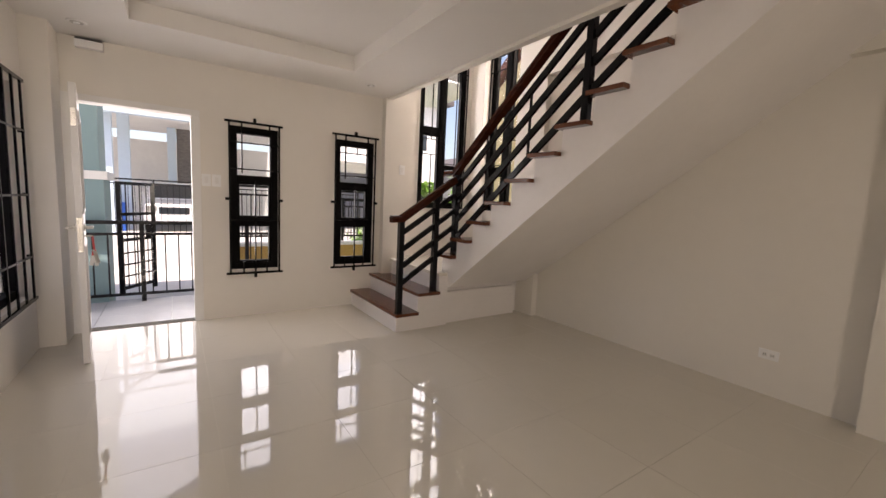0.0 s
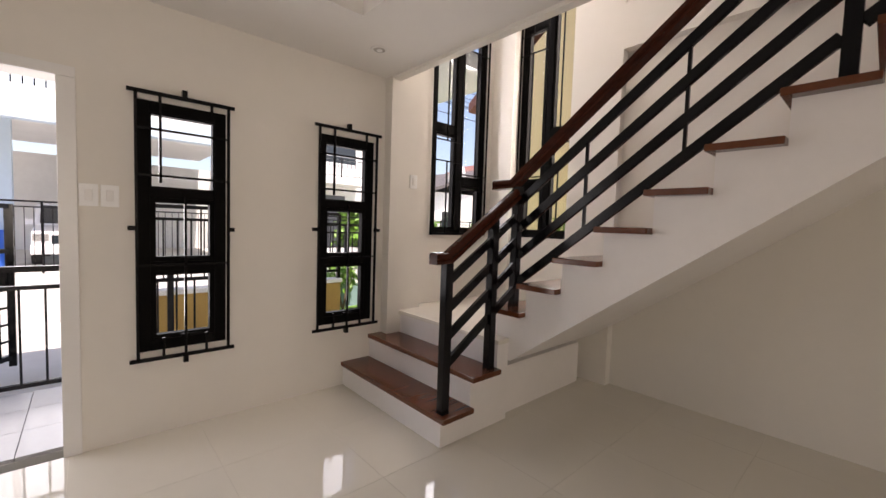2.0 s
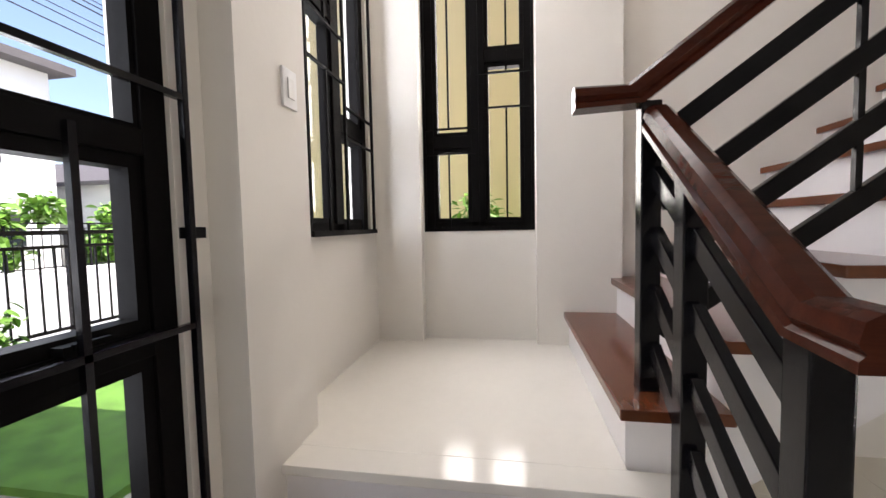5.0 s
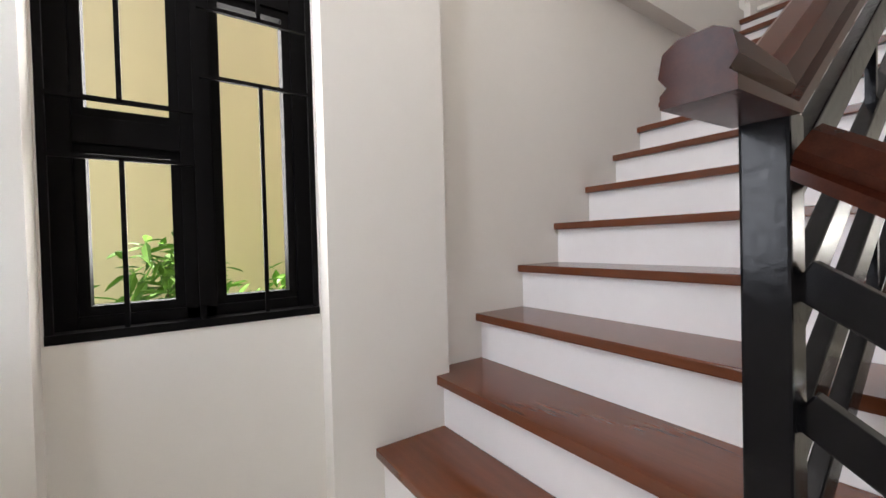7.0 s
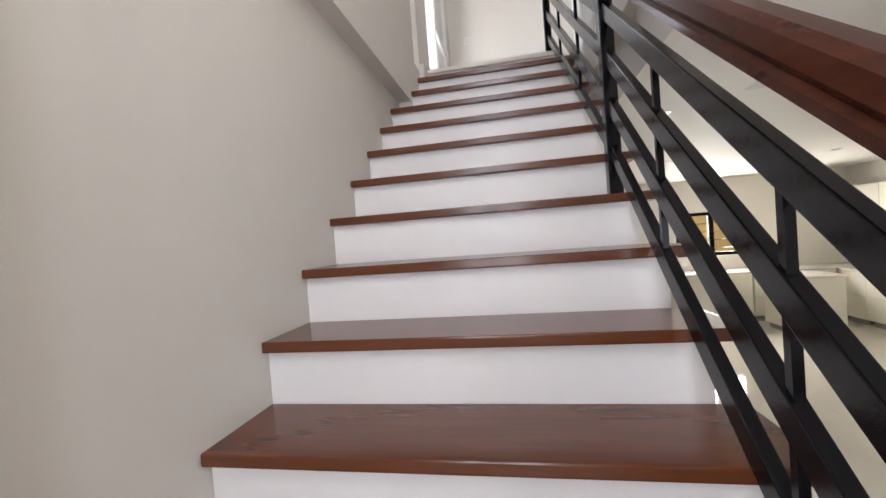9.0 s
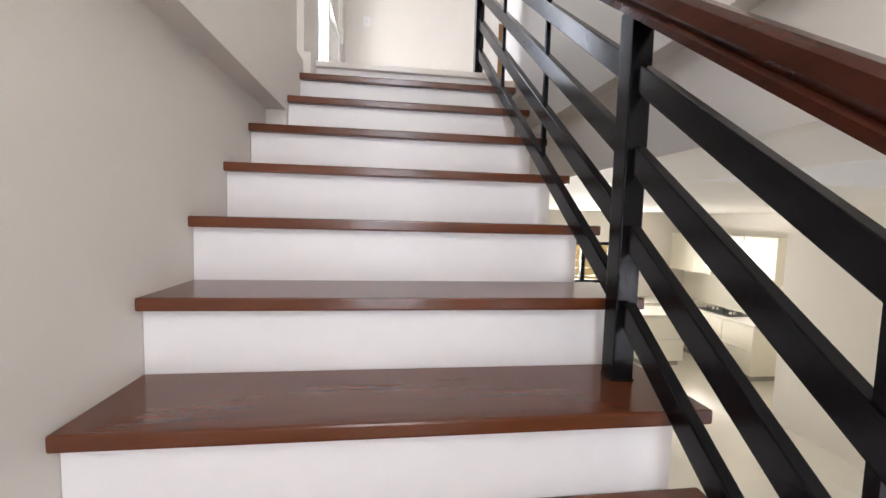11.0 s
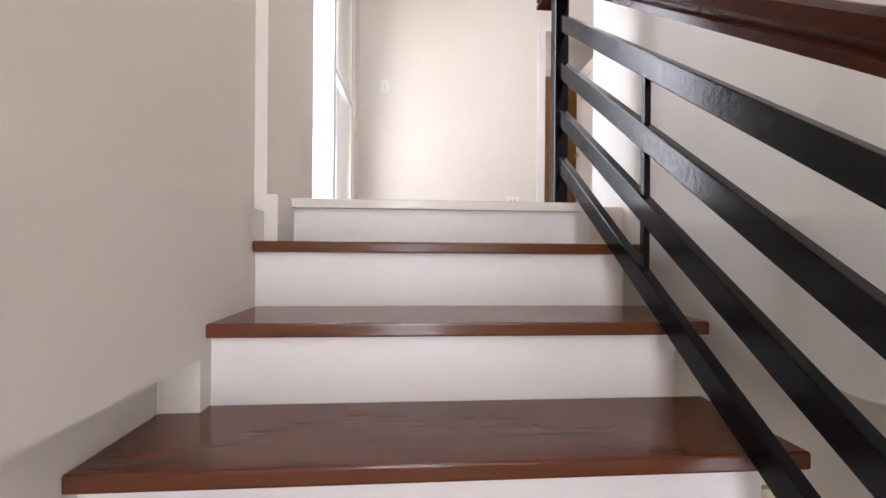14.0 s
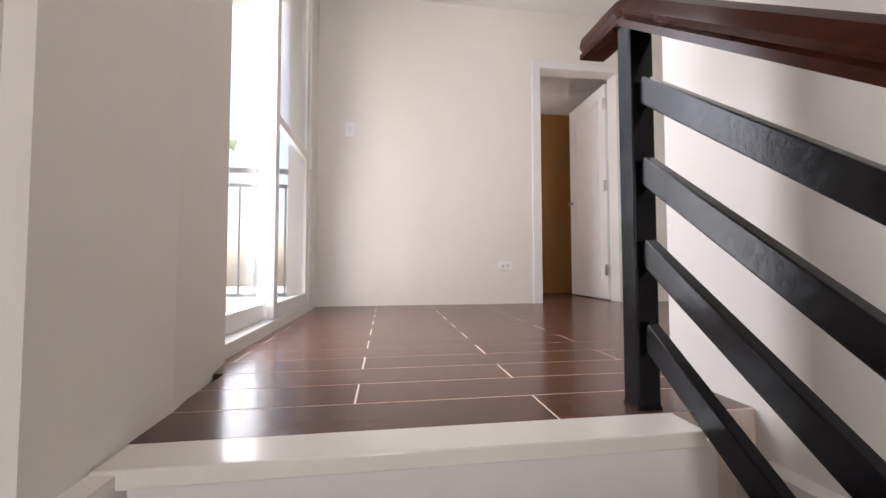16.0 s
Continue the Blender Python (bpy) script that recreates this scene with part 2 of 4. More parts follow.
solid("pier_2", B(-0.078, 0.0, -0.235, 0.035, 0, UZ), WALL, "cream painted corner pier between tall windows", "pier")
solid("pier_3", B(-0.078, 0.0, -1.335, -0.89, 0, UZ), WALL, "cream painted wall pier beside the stairs", "pier")
wall("wall_stair_side", "x", 0, 0.16, YB - 0.2, 0.035, 0, UZ, [(*WB, *WABZ), (-6.52, -4.95, TZ + 0.0, TZ + 2.35)], label="cream painted stair side wall")
solid("wall_stair_upper", B(-0.052, 0.0, -4.12, -1.335, 3.10, UZ), WALL, "cream painted upper stair wall above the ledge", "wall")
solid("beam_side", B(-0.09, 0.0, -4.12, -1.335, 2.748, 3.10), WALL, "cream painted beam along the stair wall", "beam")
solid("pier_4", prism([(0.0, -4.12), (-0.09, -4.12), (-0.084, -4.50), (-0.02, -4.95), (0.0, -4.95)], "z", 2.2, UZ), WALL, "cream painted pier at the stair head", "pier")
solid("curb", boxes((-0.09, -0.001, -4.118, -3.74, 2.3, 2.747), (-0.13, -0.088, -4.30, -4.10, TZ - 0.16, TZ - 0.005), (-0.11, -0.001, YB, -4.08, 0, 2.199)), WALL, "cream painted plaster curb beside the top steps", "curb")
wall("wall_left", "x", XL, -0.16, -3.2, 0.16, 0, CZ + 0.4, [(-1.75, -0.47, 0.45, 1.98)], label="cream painted side wall with window")
wall("wall_dining", "x", -5.05, -0.12, -5.78, -3.04, 0, CZ + 0.4, [], label="cream painted dining wall")
wall("wall_dining_return", "y", -3.2, 0.16, -5.17, XL, 0, CZ + 0.4, [], label="cream painted wall return")
wall("wall_kitchen_return", "y", -5.78, 0.12, -6.54, -5.17, 0, CZ + 0.4, [], label="cream painted kitchen wall")
wall("wall_kitchen_side", "x", -6.38, -0.16, YB - 0.16, -5.66, 0, CZ + 0.4, [], label="cream painted kitchen side wall")
solid("pier_5", B(XL, XL + 0.16, -0.30, 0.0, 0, CZ), WALL, "cream painted corner pier behind the door", "pier")
wall("wall_kitchen", "y", YB, -0.16, -6.38, 0.0, 0, CZ + 0.4, [(-4.85, -3.65, 1.10, 1.90)], label="cream painted kitchen end wall")
# living room ceiling with its raised tray
TX0, TX1, TY0, TY1 = -3.79, -2.09, -3.6, -0.735
solid("ceiling", boxes((XL, TX0, -3.2, 0, CZ, CZ + 0.1), (-6.4, TX0, YB, -3.2, CZ, CZ + 0.1), (TX1, -1.42, YB, 0, CZ, CZ + 0.1), (TX0, TX1, TY1, 0, CZ, CZ + 0.1), (TX0, TX1, YB, TY0, CZ, CZ + 0.1),
                       (TX0 - 0.05, TX1 + 0.05, TY0 - 0.05, TY1 + 0.05, CZ + 0.14, CZ + 0.2), (TX0 - 0.05, TX0, TY0, TY1, CZ + 0.1, CZ + 0.14), (TX1, TX1 + 0.05, TY0, TY1, CZ + 0.1, CZ + 0.14),
                       (TX0, TX1, TY1, TY1 + 0.05, CZ + 0.1, CZ + 0.14), (TX0, TX1, TY0 - 0.05, TY0, CZ + 0.1, CZ + 0.14),
                       (-1.42, 0, YB, -4.60, CZ, CZ + 0.1)), CEIL, "white painted ceiling with raised tray", "ceiling")
solid("beam_stairwell", boxes((-1.47, -1.30, -4.60, 0.034, 2.745, 3.06), (-1.42, -1.36, -4.60, 0.034, CZ - 0.025, 2.745)), WALL, "cream painted beam at the stairwell edge", "beam")
wall("wall_stairwell", "x", -1.35, -0.12, -4.60, 0.16, 3.06, UZ, [], label="cream painted wall beside the stairwell")
# upper floor
solid("floor_upper", boxes((-3.6, -0.09, -9.0, NOSE[13] - 0.100, TZ - 0.25, TZ - 0.0007), (-0.09, 0.16, -9.0, -4.95, TZ - 0.25, TZ - 0.0007)), PGROUT, "grout bed under dark wood-look floor tiles", "floor")
wall("wall_hall_end", "y", UY, -0.12, -3.6, 0.16, TZ, UZ, [(-2.575, -1.832, TZ, TZ + 2.03)], label="cream painted hall end wall with doorway")
wall("wall_hall_back", "x", -3.6, -0.12, -9.0, -4.4, TZ, UZ, [], label="cream painted hall wall")
wall("wall_hall_front", "y", -4.6, 0.12, -3.6, -1.47, TZ, UZ, [], label="cream painted hall wall")
# The hole is not a known window; it is added for the bedroom lamp.
wall("wall_bedroom", "y", -9.0, -0.1, -3.7, 0.16, TZ, UZ, [(-1.75, -1.10, TZ + 0.95, TZ + 2.05)], label="cream painted bedroom wall")
wall("wall_bedroom_side", "x", -1.0, 0.1, -9.0, UY - 0.12, TZ, UZ, [], label="cream painted bedroom side wall")
solid("ceiling_upper", boxes((-3.7, 0.16, -9.1, 0.2, UZ, UZ + 0.1)), CEIL, "white painted upper ceiling", "ceiling")


# ---- stairs ----
def staircase():
    st = thing("staircase", (-0.6, -2.2, 0), "white plastered stairs with dark wooden treads", "stairs", kind="structure")
    slope = R / GO
    # body of the long flight: stepped top, sloped underside
    pts = []
    for k in range(13):
        y = NOSE[k] - 0.03
        pts += [(y, LZ + R * k - (0.032 if k else 0)), (y, LZ + R * (k + 1) - 0.032)]
    yl = NOSE[13] - 0.03
    pts += [(yl, LZ + R * 13 - 0.032), (yl, TZ - 0.03), (NOSE[13] - 0.09, TZ - 0.03), (NOSE[13] - 0.09, TZ - 0.32), (-4.05, 2.50)]
    pts += [(-1.20, 0.405), (-1.06, 0.405)]
    part("flight_body", prism(pts, "x", SX, -0.002), RISER, st, "white painted flight with sloping underside")
    part("landing_body", boxes((-1.30, 0.0, -1.06, 0.034, 0, LZ - 0.03), (-1.30, SX, -1.18, -1.06, 0, LZ - 0.03), (SX, -0.17, -1.13, -1.06, 0, 0.6 * LZ)), RISER, st)
    part("step_body", boxes((-1.785, -1.54, -1.18, 0, 0, R - 0.032), (-1.545, -1.30, -1.18, 0, 0, 2 * R - 0.032)), RISER, st)
    part("landing_slab", boxes((-1.325, -1.215, -1.205, -0.097, LZ - 0.03, LZ), (-1.215, 0, -1.06, 0.034, LZ - 0.03, LZ), bevel=0.003), LAND, st, "glossy cream tiled landing")
    part("top_nosing", B(-1.145, -0.092, NOSE[13] - 0.100, NOSE[13], TZ - 0.03, TZ + 0.002, bevel=0.004), LAND, st, "cream tile nosing at the stair head")
    part("tread", B(-1.805, -1.55, -1.225, -0.001, R - 0.032, R, bevel=0.005), WOOD, st, "dark brown varnished wooden tread")
    part("tread", B(-1.565, -1.305, -1.225, -0.002, 2 * R - 0.032, 2 * R, bevel=0.005), WOOD, st, "dark brown varnished wooden tread")
    for k in range(13):
        left = -0.079 if k < 1 else (-0.001 if k < 11 else -0.091)
        bm = B(-1.258, left, NOSE[k + 1] - 0.028, NOSE[k], LZ + R * (k + 1) - 0.032, LZ + R * (k + 1), bevel=0.005) if k != 1 else boxes((-1.258, -0.079, -1.337, NOSE[k], LZ + R * 2 - 0.032, LZ + R * 2), (-1.258, -0.001, NOSE[2] - 0.028, -1.337, LZ + R * 2 - 0.032, LZ + R * 2))
        part("tread", bm, WOOD, st, "dark brown varnished wooden tread")


staircase()


# ---- stair railing ----
SL = 0.785


def rail_profile(path, mat):
    """A moulded handrail swept along straight pieces."""
    outline = [(u * 1.2, v * 1.2) for u, v in ((-0.030, -0.026), (0.030, -0.026), (0.030, -0.014), (0.024, -0.008), (0.031, 0.002), (0.027, 0.022), (0.014, 0.030), (-0.014, 0.030), (-0.027, 0.022), (-0.031, 0.002), (-0.024, -0.008), (-0.030, -0.014))]
    bm = bmesh.new()
    rings = []
    path = [Vector(p) for p in path]
    for i, p in enumerate(path):
        d = (path[min(i + 1, len(path) - 1)] - path[max(i - 1, 0)]).normalized()
        side = d.cross(Vector((0, 0, 1))).normalized()
        top = side.cross(d).normalized()
        stretch = 1.0
        if 0 < i < len(path) - 1:
            a, b = (p - path[i - 1]).normalized(), (path[i + 1] - p).normalized()
            stretch = 1 / max(0.5, math.cos(a.angle(b) / 2))
        rings.append([bm.verts.new(p + side * u + top * v * stretch) for u, v in outline])
    k = len(outline)
    for a, b in zip(rings, rings[1:]):
        for i in range(k):
            bm.faces.new((a[i], a[(i + 1) % k], b[(i + 1) % k], b[i]))
    bm.faces.new(rings[0][::-1])
    bm.faces.new(rings[-1])
    bmesh.ops.recalc_face_normals(bm, faces=bm.faces)
    return bm


def railing():
    g = thing("stair_railing", (-1.15, -1.14, LZ + R), "black steel stair railing with dark wooden handrail", "railing")
    YM, YT = -2.70, -4.388                                             # middle and top post
    xr = lambda y: -1.105 - 0.0275 * max(0.0, -1.14 - max(y, YM)) + 0.0195 * max(0.0, YM - y)   # the middle bows a little outwards
    hz = lambda y: 2.795 + 0.755 * (-2.698 - y)                        # centre of the upper handrail
    r = lambda y, i: 2.625 - 0.183 * i + 0.751 * (-2.698 - y)          # centre of each sloping bar
    part("handrail", rail_profile([(-1.855, -1.15, 1.105), (-1.745, -1.15, 1.11), (-1.136, -1.15, 1.524)], RAILWOOD), RAILWOOD, g, "varnished moulded wooden handrail")
    part("handrail", rail_profile([(xr(-1), -0.935, 1.592), (xr(-1), -1.10, 1.594), (xr(YM), YM, hz(YM)), (xr(YT), -4.38, hz(-4.38)), (xr(YT), -4.41, hz(-4.38) + 0.012), (xr(YT), -4.58, hz(-4.38) + 0.018)], RAILWOOD), RAILWOOD, g, "varnished moulded wooden handrail")
    for x, y, z0, z1 in ((-1.745, -1.15, R, 1.085), (-1.355, -1.153, 2 * R, 1.345), (xr(-1), -1.14, LZ + R, 1.575), (xr(YM), YM, LZ + 7 * R, hz(YM) - 0.03), (xr(YT), YT, TZ, hz(YT) - 0.02)):
        post = part("post", B(x - 0.027, x + 0.027, y - 0.027, y + 0.027, z0, z1, bevel=0.004), BLACK, g)
        part("weld_bead", boxes((x - 0.029, x + 0.029, y - 0.029, y + 0.029, z0, z0 + 0.006), bevel=0.002), BLACK, post)
    for i in range(4):
        for a, b in ((-1.166, YM + 0.026), (YM - 0.026, YT + 0.026)):
            part("rail", bar(bmesh.new(), (xr(a), a, r(a, i)), (xr(b), b, r(b, i)), 0.027, 0.053, 0.003), BLACK, g)
        for a, b in ((-1.719, -1.381), (-1.329, -1.131)):
            q = lambda x: 0.965 - 0.165 * i + 0.66 * (x + 1.745)
            part("rail", bar(bmesh.new(), (a, -1.153, q(a)), (b, -1.153, q(b)), 0.025, 0.050, 0.003), BLACK, g)
    for y in (-1.64, -2.152, -3.245, -3.812):
        for z0, z1 in [(r(y, i + 1) + 0.026, r(y, i) - 0.026) for i in range(3)] + ([(r(y, 0) + 0.026, hz(y) - 0.03)] if y == -3.245 else []):
            part("spacer_bar", B(xr(y) - 0.008, xr(y) + 0.008, y - 0.008, y + 0.008, z0, z1), BLACK, g)


railing()


# ---- windows ----
def pane(x0, x1, y, z0, z1, parent):
    ob = part("pane", B(x0 - 0.006, x1 + 0.006, y - 0.003, y + 0.003, z0 - 0.006, z1 + 0.006), GLASS, parent)
    ob.visible_shadow = False
    return ob


def front_window(name, x0, x1, z0, z1):
    w = thing(name, (x0, 0.1, z0), "tall black aluminium window with three panes", "window", kind="structure")
    ya, yb = 0.012, 0.080
    zs = (z0, 1.00, 1.43, z1)
    t = 0.062
    part("window_frame", boxes((x0, x0 + t, ya, yb, z0, z1), (x1 - t, x1, ya, yb, z0, z1), (x0 + t, x1 - t, ya, yb, z1 - t, z1), (x0 + t, x1 - t, ya, yb, z0, z0 + t),
                               *[(x0 + t, x1 - t, ya, yb, z - 0.028, z + 0.028) for z in zs[1:3]], bevel=0.003), FRAME, w)
    for i in range(3):
        a, b = zs[i] + (t if i == 0 else 0.028), zs[i + 1] - (t if i == 2 else 0.028)
        s = 0.028 if i < 2 else 0.010
        sash = part("sash", boxes((x0 + t, x0 + t + s, ya + 0.01, yb - 0.01, a, b), (x1 - t - s, x1 - t, ya + 0.01, yb - 0.01, a, b), (x0 + t + s, x1 - t - s, ya + 0.01, yb - 0.01, a, a + s), (x0 + t + s, x1 - t - s, ya + 0.01, yb - 0.01, b - s, b)), FRAME, w)
        pane(x0 + t + s, x1 - t - s, 0.048, a + s, b - s, sash)
        if i < 2:
            part("latch", boxes(((x0 + x1) / 2 - 0.02, (x0 + x1) / 2 + 0.02, -0.012, 0.014, a + 0.004, a + 0.02), ((x0 + x1) / 2 - 0.004, (x0 + x1) / 2 + 0.06, -0.016, -0.008, a + 0.014, a + 0.022)), FRAME, w)


front_window("window_1", *W1, *WZ)
front_window("window_2", *W2, *WZ)


def grille(x0, x1, z0, z1, wx0, wx1):
    """Flat-bar security grille in front of a window, in a plane of its own."""
    g = thing("window_grille", (x0, -0.02, z0), "black steel security grille on window", "grille", "front window grilles")
    y = -0.030
    rb = 0.007
    flat = lambda a, b, c, d: B(a, b, y - 0.008, y + 0.008, c, d, bevel=0.002)
    part("top_bar", flat(x0, x1, z1 - 0.011, z1 + 0.011), BLACK, g)
    part("bottom_bar", flat(x0, x1, z0 - 0.011, z0 + 0.011), BLACK, g)
    for x in (wx0, wx1):
        part("side_bar", flat(x - 0.008, x + 0.008, z0, z1), BLACK, g)
    for u in (0.24, 0.80):
        x = wx0 + (wx1 - wx0) * u
        part("upright", B(x - rb, x + rb, y - rb, y + rb, z1 - 0.50 if u < 0.5 else z1 - 0.08, z1), BLACK, g)
    x = (wx0 + wx1) / 2
    for u in (0.26, 0.735):
        xx = wx0 + (wx1 - wx0) * u
        part("upright", B(xx - rb, xx + rb, y - rb, y + rb, z0, z0 + 0.12), BLACK, g)
    part("upright", B(x - rb, x + rb, y - rb, y + rb, z0 + 0.0, z1 - 0.57), BLACK, g)
    for z in (z1 - 0.20, z1 - 0.46, z0 + 0.55):
        part("crossbar", B(wx0, wx1, y - rb, y + rb, z - rb, z + rb), BLACK, g)
    zm = (z0 + z1) / 2
    for a, b, c, d in ((x0, wx0, zm - 0.013, zm + 0.013), (wx1, x1, zm - 0.013, zm + 0.013), (x - 0.013, x + 0.013, z1, z1 + 0.05), (x - 0.013, x + 0.013, z0 - 0.05, z0)):
        part("wall_tab", B(a, b, y - 0.006, 0.0, c, d), BLACK, g)


grille(-3.128, -2.588, 0.462, 1.985, -3.088, -2.623)
grille(-2.058, -1.492, 0.474, 1.999, -2.018, -1.532)


def tall_window(name, axis, a0, a1, zlo, zhi, flip, label):
    """A two-light window two storeys high with a grille inside. flip: which side has the low transom."""
    w = thing(name, (a0, 0.08, zlo) if axis == "y" else (0.08, a0, zlo), label, "window", kind="structure")
    lay = (lambda u0, u1, d0, d1, z0, z1: (u0, u1, d0, d1, z0, z1)) if axis == "y" else (lambda u0, u1, d0, d1, z0, z1: (d0, d1, u0, u1, z0, z1))
    d0, d1 = 0.05, 0.12
    t, mid = 0.055, (a0 + a1) / 2
    low, high = (1.735, 3.3), (2.215, 3.75)
    fr = [lay(a0, a0 + t, d0, d1, zlo, zhi), lay(a1 - t, a1, d0, d1, zlo, zhi), lay(mid - 0.04, mid + 0.04, d0, d1, zlo, zhi), lay(a0 + t, a1 - t, d0, d1, zhi - t, zhi), lay(a0 + t, a1 - t, d0, d1, zlo, zlo + t)]
    part("window_frame", boxes(*fr, bevel=0.003), FRAME, w)
    for s, (u0, u1) in enumerate(((a0 + t, mid - 0.04), (mid + 0.04, a1 - t))):
        bars = low if (s == 0) == flip else high
        zs = [zlo + t, *bars, zhi - t]
        for z in bars:
            part("transom", boxes(lay(u0, u1, d0, d1, z - 0.035, z + 0.035), bevel=0.003), FRAME, w)
        for i in range(3):
            p0, p1 = zs[i] + (0.035 if i else 0), zs[i + 1] - (0.035 if i < 2 else 0)
            q = 0.024
            sash = part("sash", boxes(lay(u0, u0 + q, d0 + 0.01, d1 - 0.01, p0, p1), lay(u1 - q, u1, d0 + 0.01, d1 - 0.01, p0, p1), lay(u0 + q, u1 - q, d0 + 0.01, d1 - 0.01, p0, p0 + q), lay(u0 + q, u1 - q, d0 + 0.01, d1 - 0.01, p1 - q, p1)), FRAME, w)
            gl = part("pane", boxes(lay(u0 + q - 0.006, u1 - q + 0.006, 0.083, 0.089, p0 + q - 0.006, p1 - q + 0.006)), GLASS, sash)
            gl.visible_shadow = False
    # grille
    g = thing("window_grille", (a0, -0.01, zlo) if axis == "y" else (-0.01, a0, zlo), "black steel security grille inside tall window", "grille", "tall window grilles")
    e0, e1 = 0.006, 0.018
    for u in (a0 + 0.008, mid, a1 - 0.008):
        part("side_bar", boxes(lay(u - 0.008, u + 0.008, e0, e1, zlo + 0.006, zhi)), FRAME, g)
    part("bottom_bar", boxes(lay(a0 + 0.001, a1 - 0.001, e0 - 0.010, e1 + 0.03, zlo + 0.001, zlo + 0.024)), FRAME, g)
    rb = 0.0055
    for s, (u0, u1) in enumerate(((a0, mid), (mid, a1))):
        first = (s == 0) == flip
        c = u0 + (u1 - u0) * (0.52 if s else 0.48)
        zz = (1.66, 1.805, 3.02, 3.2) if first else (1.91, 2.105, 3.45, 3.62)
        for z in zz:
            part("crossbar", boxes(lay(u0 + 0.008, u1 - 0.008, e0, e1, z - rb, z + rb)), FRAME, g)
        for z0, z1 in ((zlo + 0.01, zz[0]), (zz[1], zz[2]), (zz[3], zhi)):
            part("upright", boxes(lay(c - rb, c + rb, e0, e1, z0, z1)), FRAME, g)
    for z in (1.95, 3.1):
        part("wall_tab", boxes(lay(a1 - 0.004, a1 + 0.0, e0, e1, z - 0.012, z + 0.012)), FRAME, g)


tall_window("window_3", "y", *WA, *WABZ, False, "two-storey black aluminium stairwell window")
tall_window("window_4", "x", *WB, *WABZ, False, "two-storey black aluminium stairwell window facing yellow house")


# ---- entrance door ----
def door_frame(name, x0, x1, z0, z1, y0, y1, label):
    w = 0.055
    d = thing(name, ((x0 + x1) / 2, y0, z0), label, "door frame", kind="structure")
    part("jamb", B(x0 - w, x0 + 0.02, y0, y1, z0, z1, bevel=0.003), WHITE, d)
    part("jamb", B(x1 - 0.02, x1 + w, y0, y1, z0, z1, bevel=0.003), WHITE, d)
    part("head", B(x0 - w, x1 + w, y0, y1, z1 - 0.02 + 0.0205, z1 + w, bevel=0.003), WHITE, d)
    return d


door_frame("door_frame_1", DOOR[0], DOOR[1], 0.0, DOOR[3], -0.012, 0.165, "white painted entrance door frame")


def entrance_door():
    d = thing("entrance_door", (-4.20, -0.03, 0.01), "white panelled entrance door standing open with keys", "door")
    x0, x1, ya, yb = -4.225, -4.185, -0.87, -0.035
    leaf = part("leaf", boxes((x0, x1, ya, yb, 0.012, 1.965), bevel=0.003), WHITE, d)
    for z0, z1 in ((0.2, 0.85), (1.08, 1.8)):
        part("panel_moulding", boxes((x1, x1 + 0.008, ya + 0.12, yb - 0.12, z0, z0 + 0.02), (x1, x1 + 0.008, ya + 0.12, yb - 0.12, z1 - 0.02, z1), (x1, x1 + 0.008, ya + 0.12, ya + 0.14, z0 + 0.02, z1 - 0.02), (x1, x1 + 0.008, yb - 0.14, yb - 0.12, z0 + 0.02, z1 - 0.02)), WHITE, leaf)
    part("lock_plate", B(x0 + 0.006, x1 - 0.006, ya - 0.003, ya + 0.001, 0.82, 1.06), CHROME, leaf, "brushed metal lock plate")
    part("strike_plate", B(x0 + 0.006, x1 - 0.006, ya - 0.002, ya + 0.001, 1.68, 1.80), CHROME, leaf)
    for s, xx in ((1, x1), (-1, x0)):
        bm = cyl(bmesh.new(), (xx, ya + 0.06, 0.99), (xx + s * 0.05, ya + 0.06, 0.99), 0.011)
        cyl(bm, (xx + s * 0.045, ya + 0.052, 0.99), (xx + s * 0.045, ya + 0.17, 0.985), 0.010)
        cyl(bm, (xx, ya + 0.06, 0.99), (xx + s * 0.008, ya + 0.06, 0.99), 0.026)
        part("lever_handle", bm, CHROME, leaf, "brushed metal lever handle")
    k = thing("key_bunch", (x1 + 0.05, ya + 0.06, 0.72), "bunch of keys with red and white tags hanging in lock", "keys")
    part("ring", C((x1, ya + 0.06, 0.93), (x1 + 0.045, ya + 0.06, 0.93), 0.006), CHROME, k)
    part("strap", bar(bmesh.new(), (x1 + 0.045, ya + 0.06, 0.93), (x1 + 0.05, ya + 0.055, 0.83), 0.012, 0.004), REDP, k)
    for i, (dx, dy, dz, m) in enumerate(((0.03, 0.03, 0.72, PLASTIC), (0.07, 0.01, 0.74, CHROME), (0.06, 0.07, 0.71, PLASTIC), (0.045, 0.045, 0.79, REDP))):
        part("key_tag", bar(bmesh.new(), (x1 + 0.05, ya + 0.055, 0.83), (x1 + dx, ya + dy, dz), 0.022, 0.006), m, k)

    for ob in (d, k):   # the leaf stands a little short of square
        ob.location = Vector((-4.20, -0.03, 0.01)) + Matrix.Rotation(radians(7.2), 3, "Z") @ (ob.location - Vector((-4.20, -0.03, 0.01)))
        ob.rotation_euler.z = radians(7.2)


entrance_door()


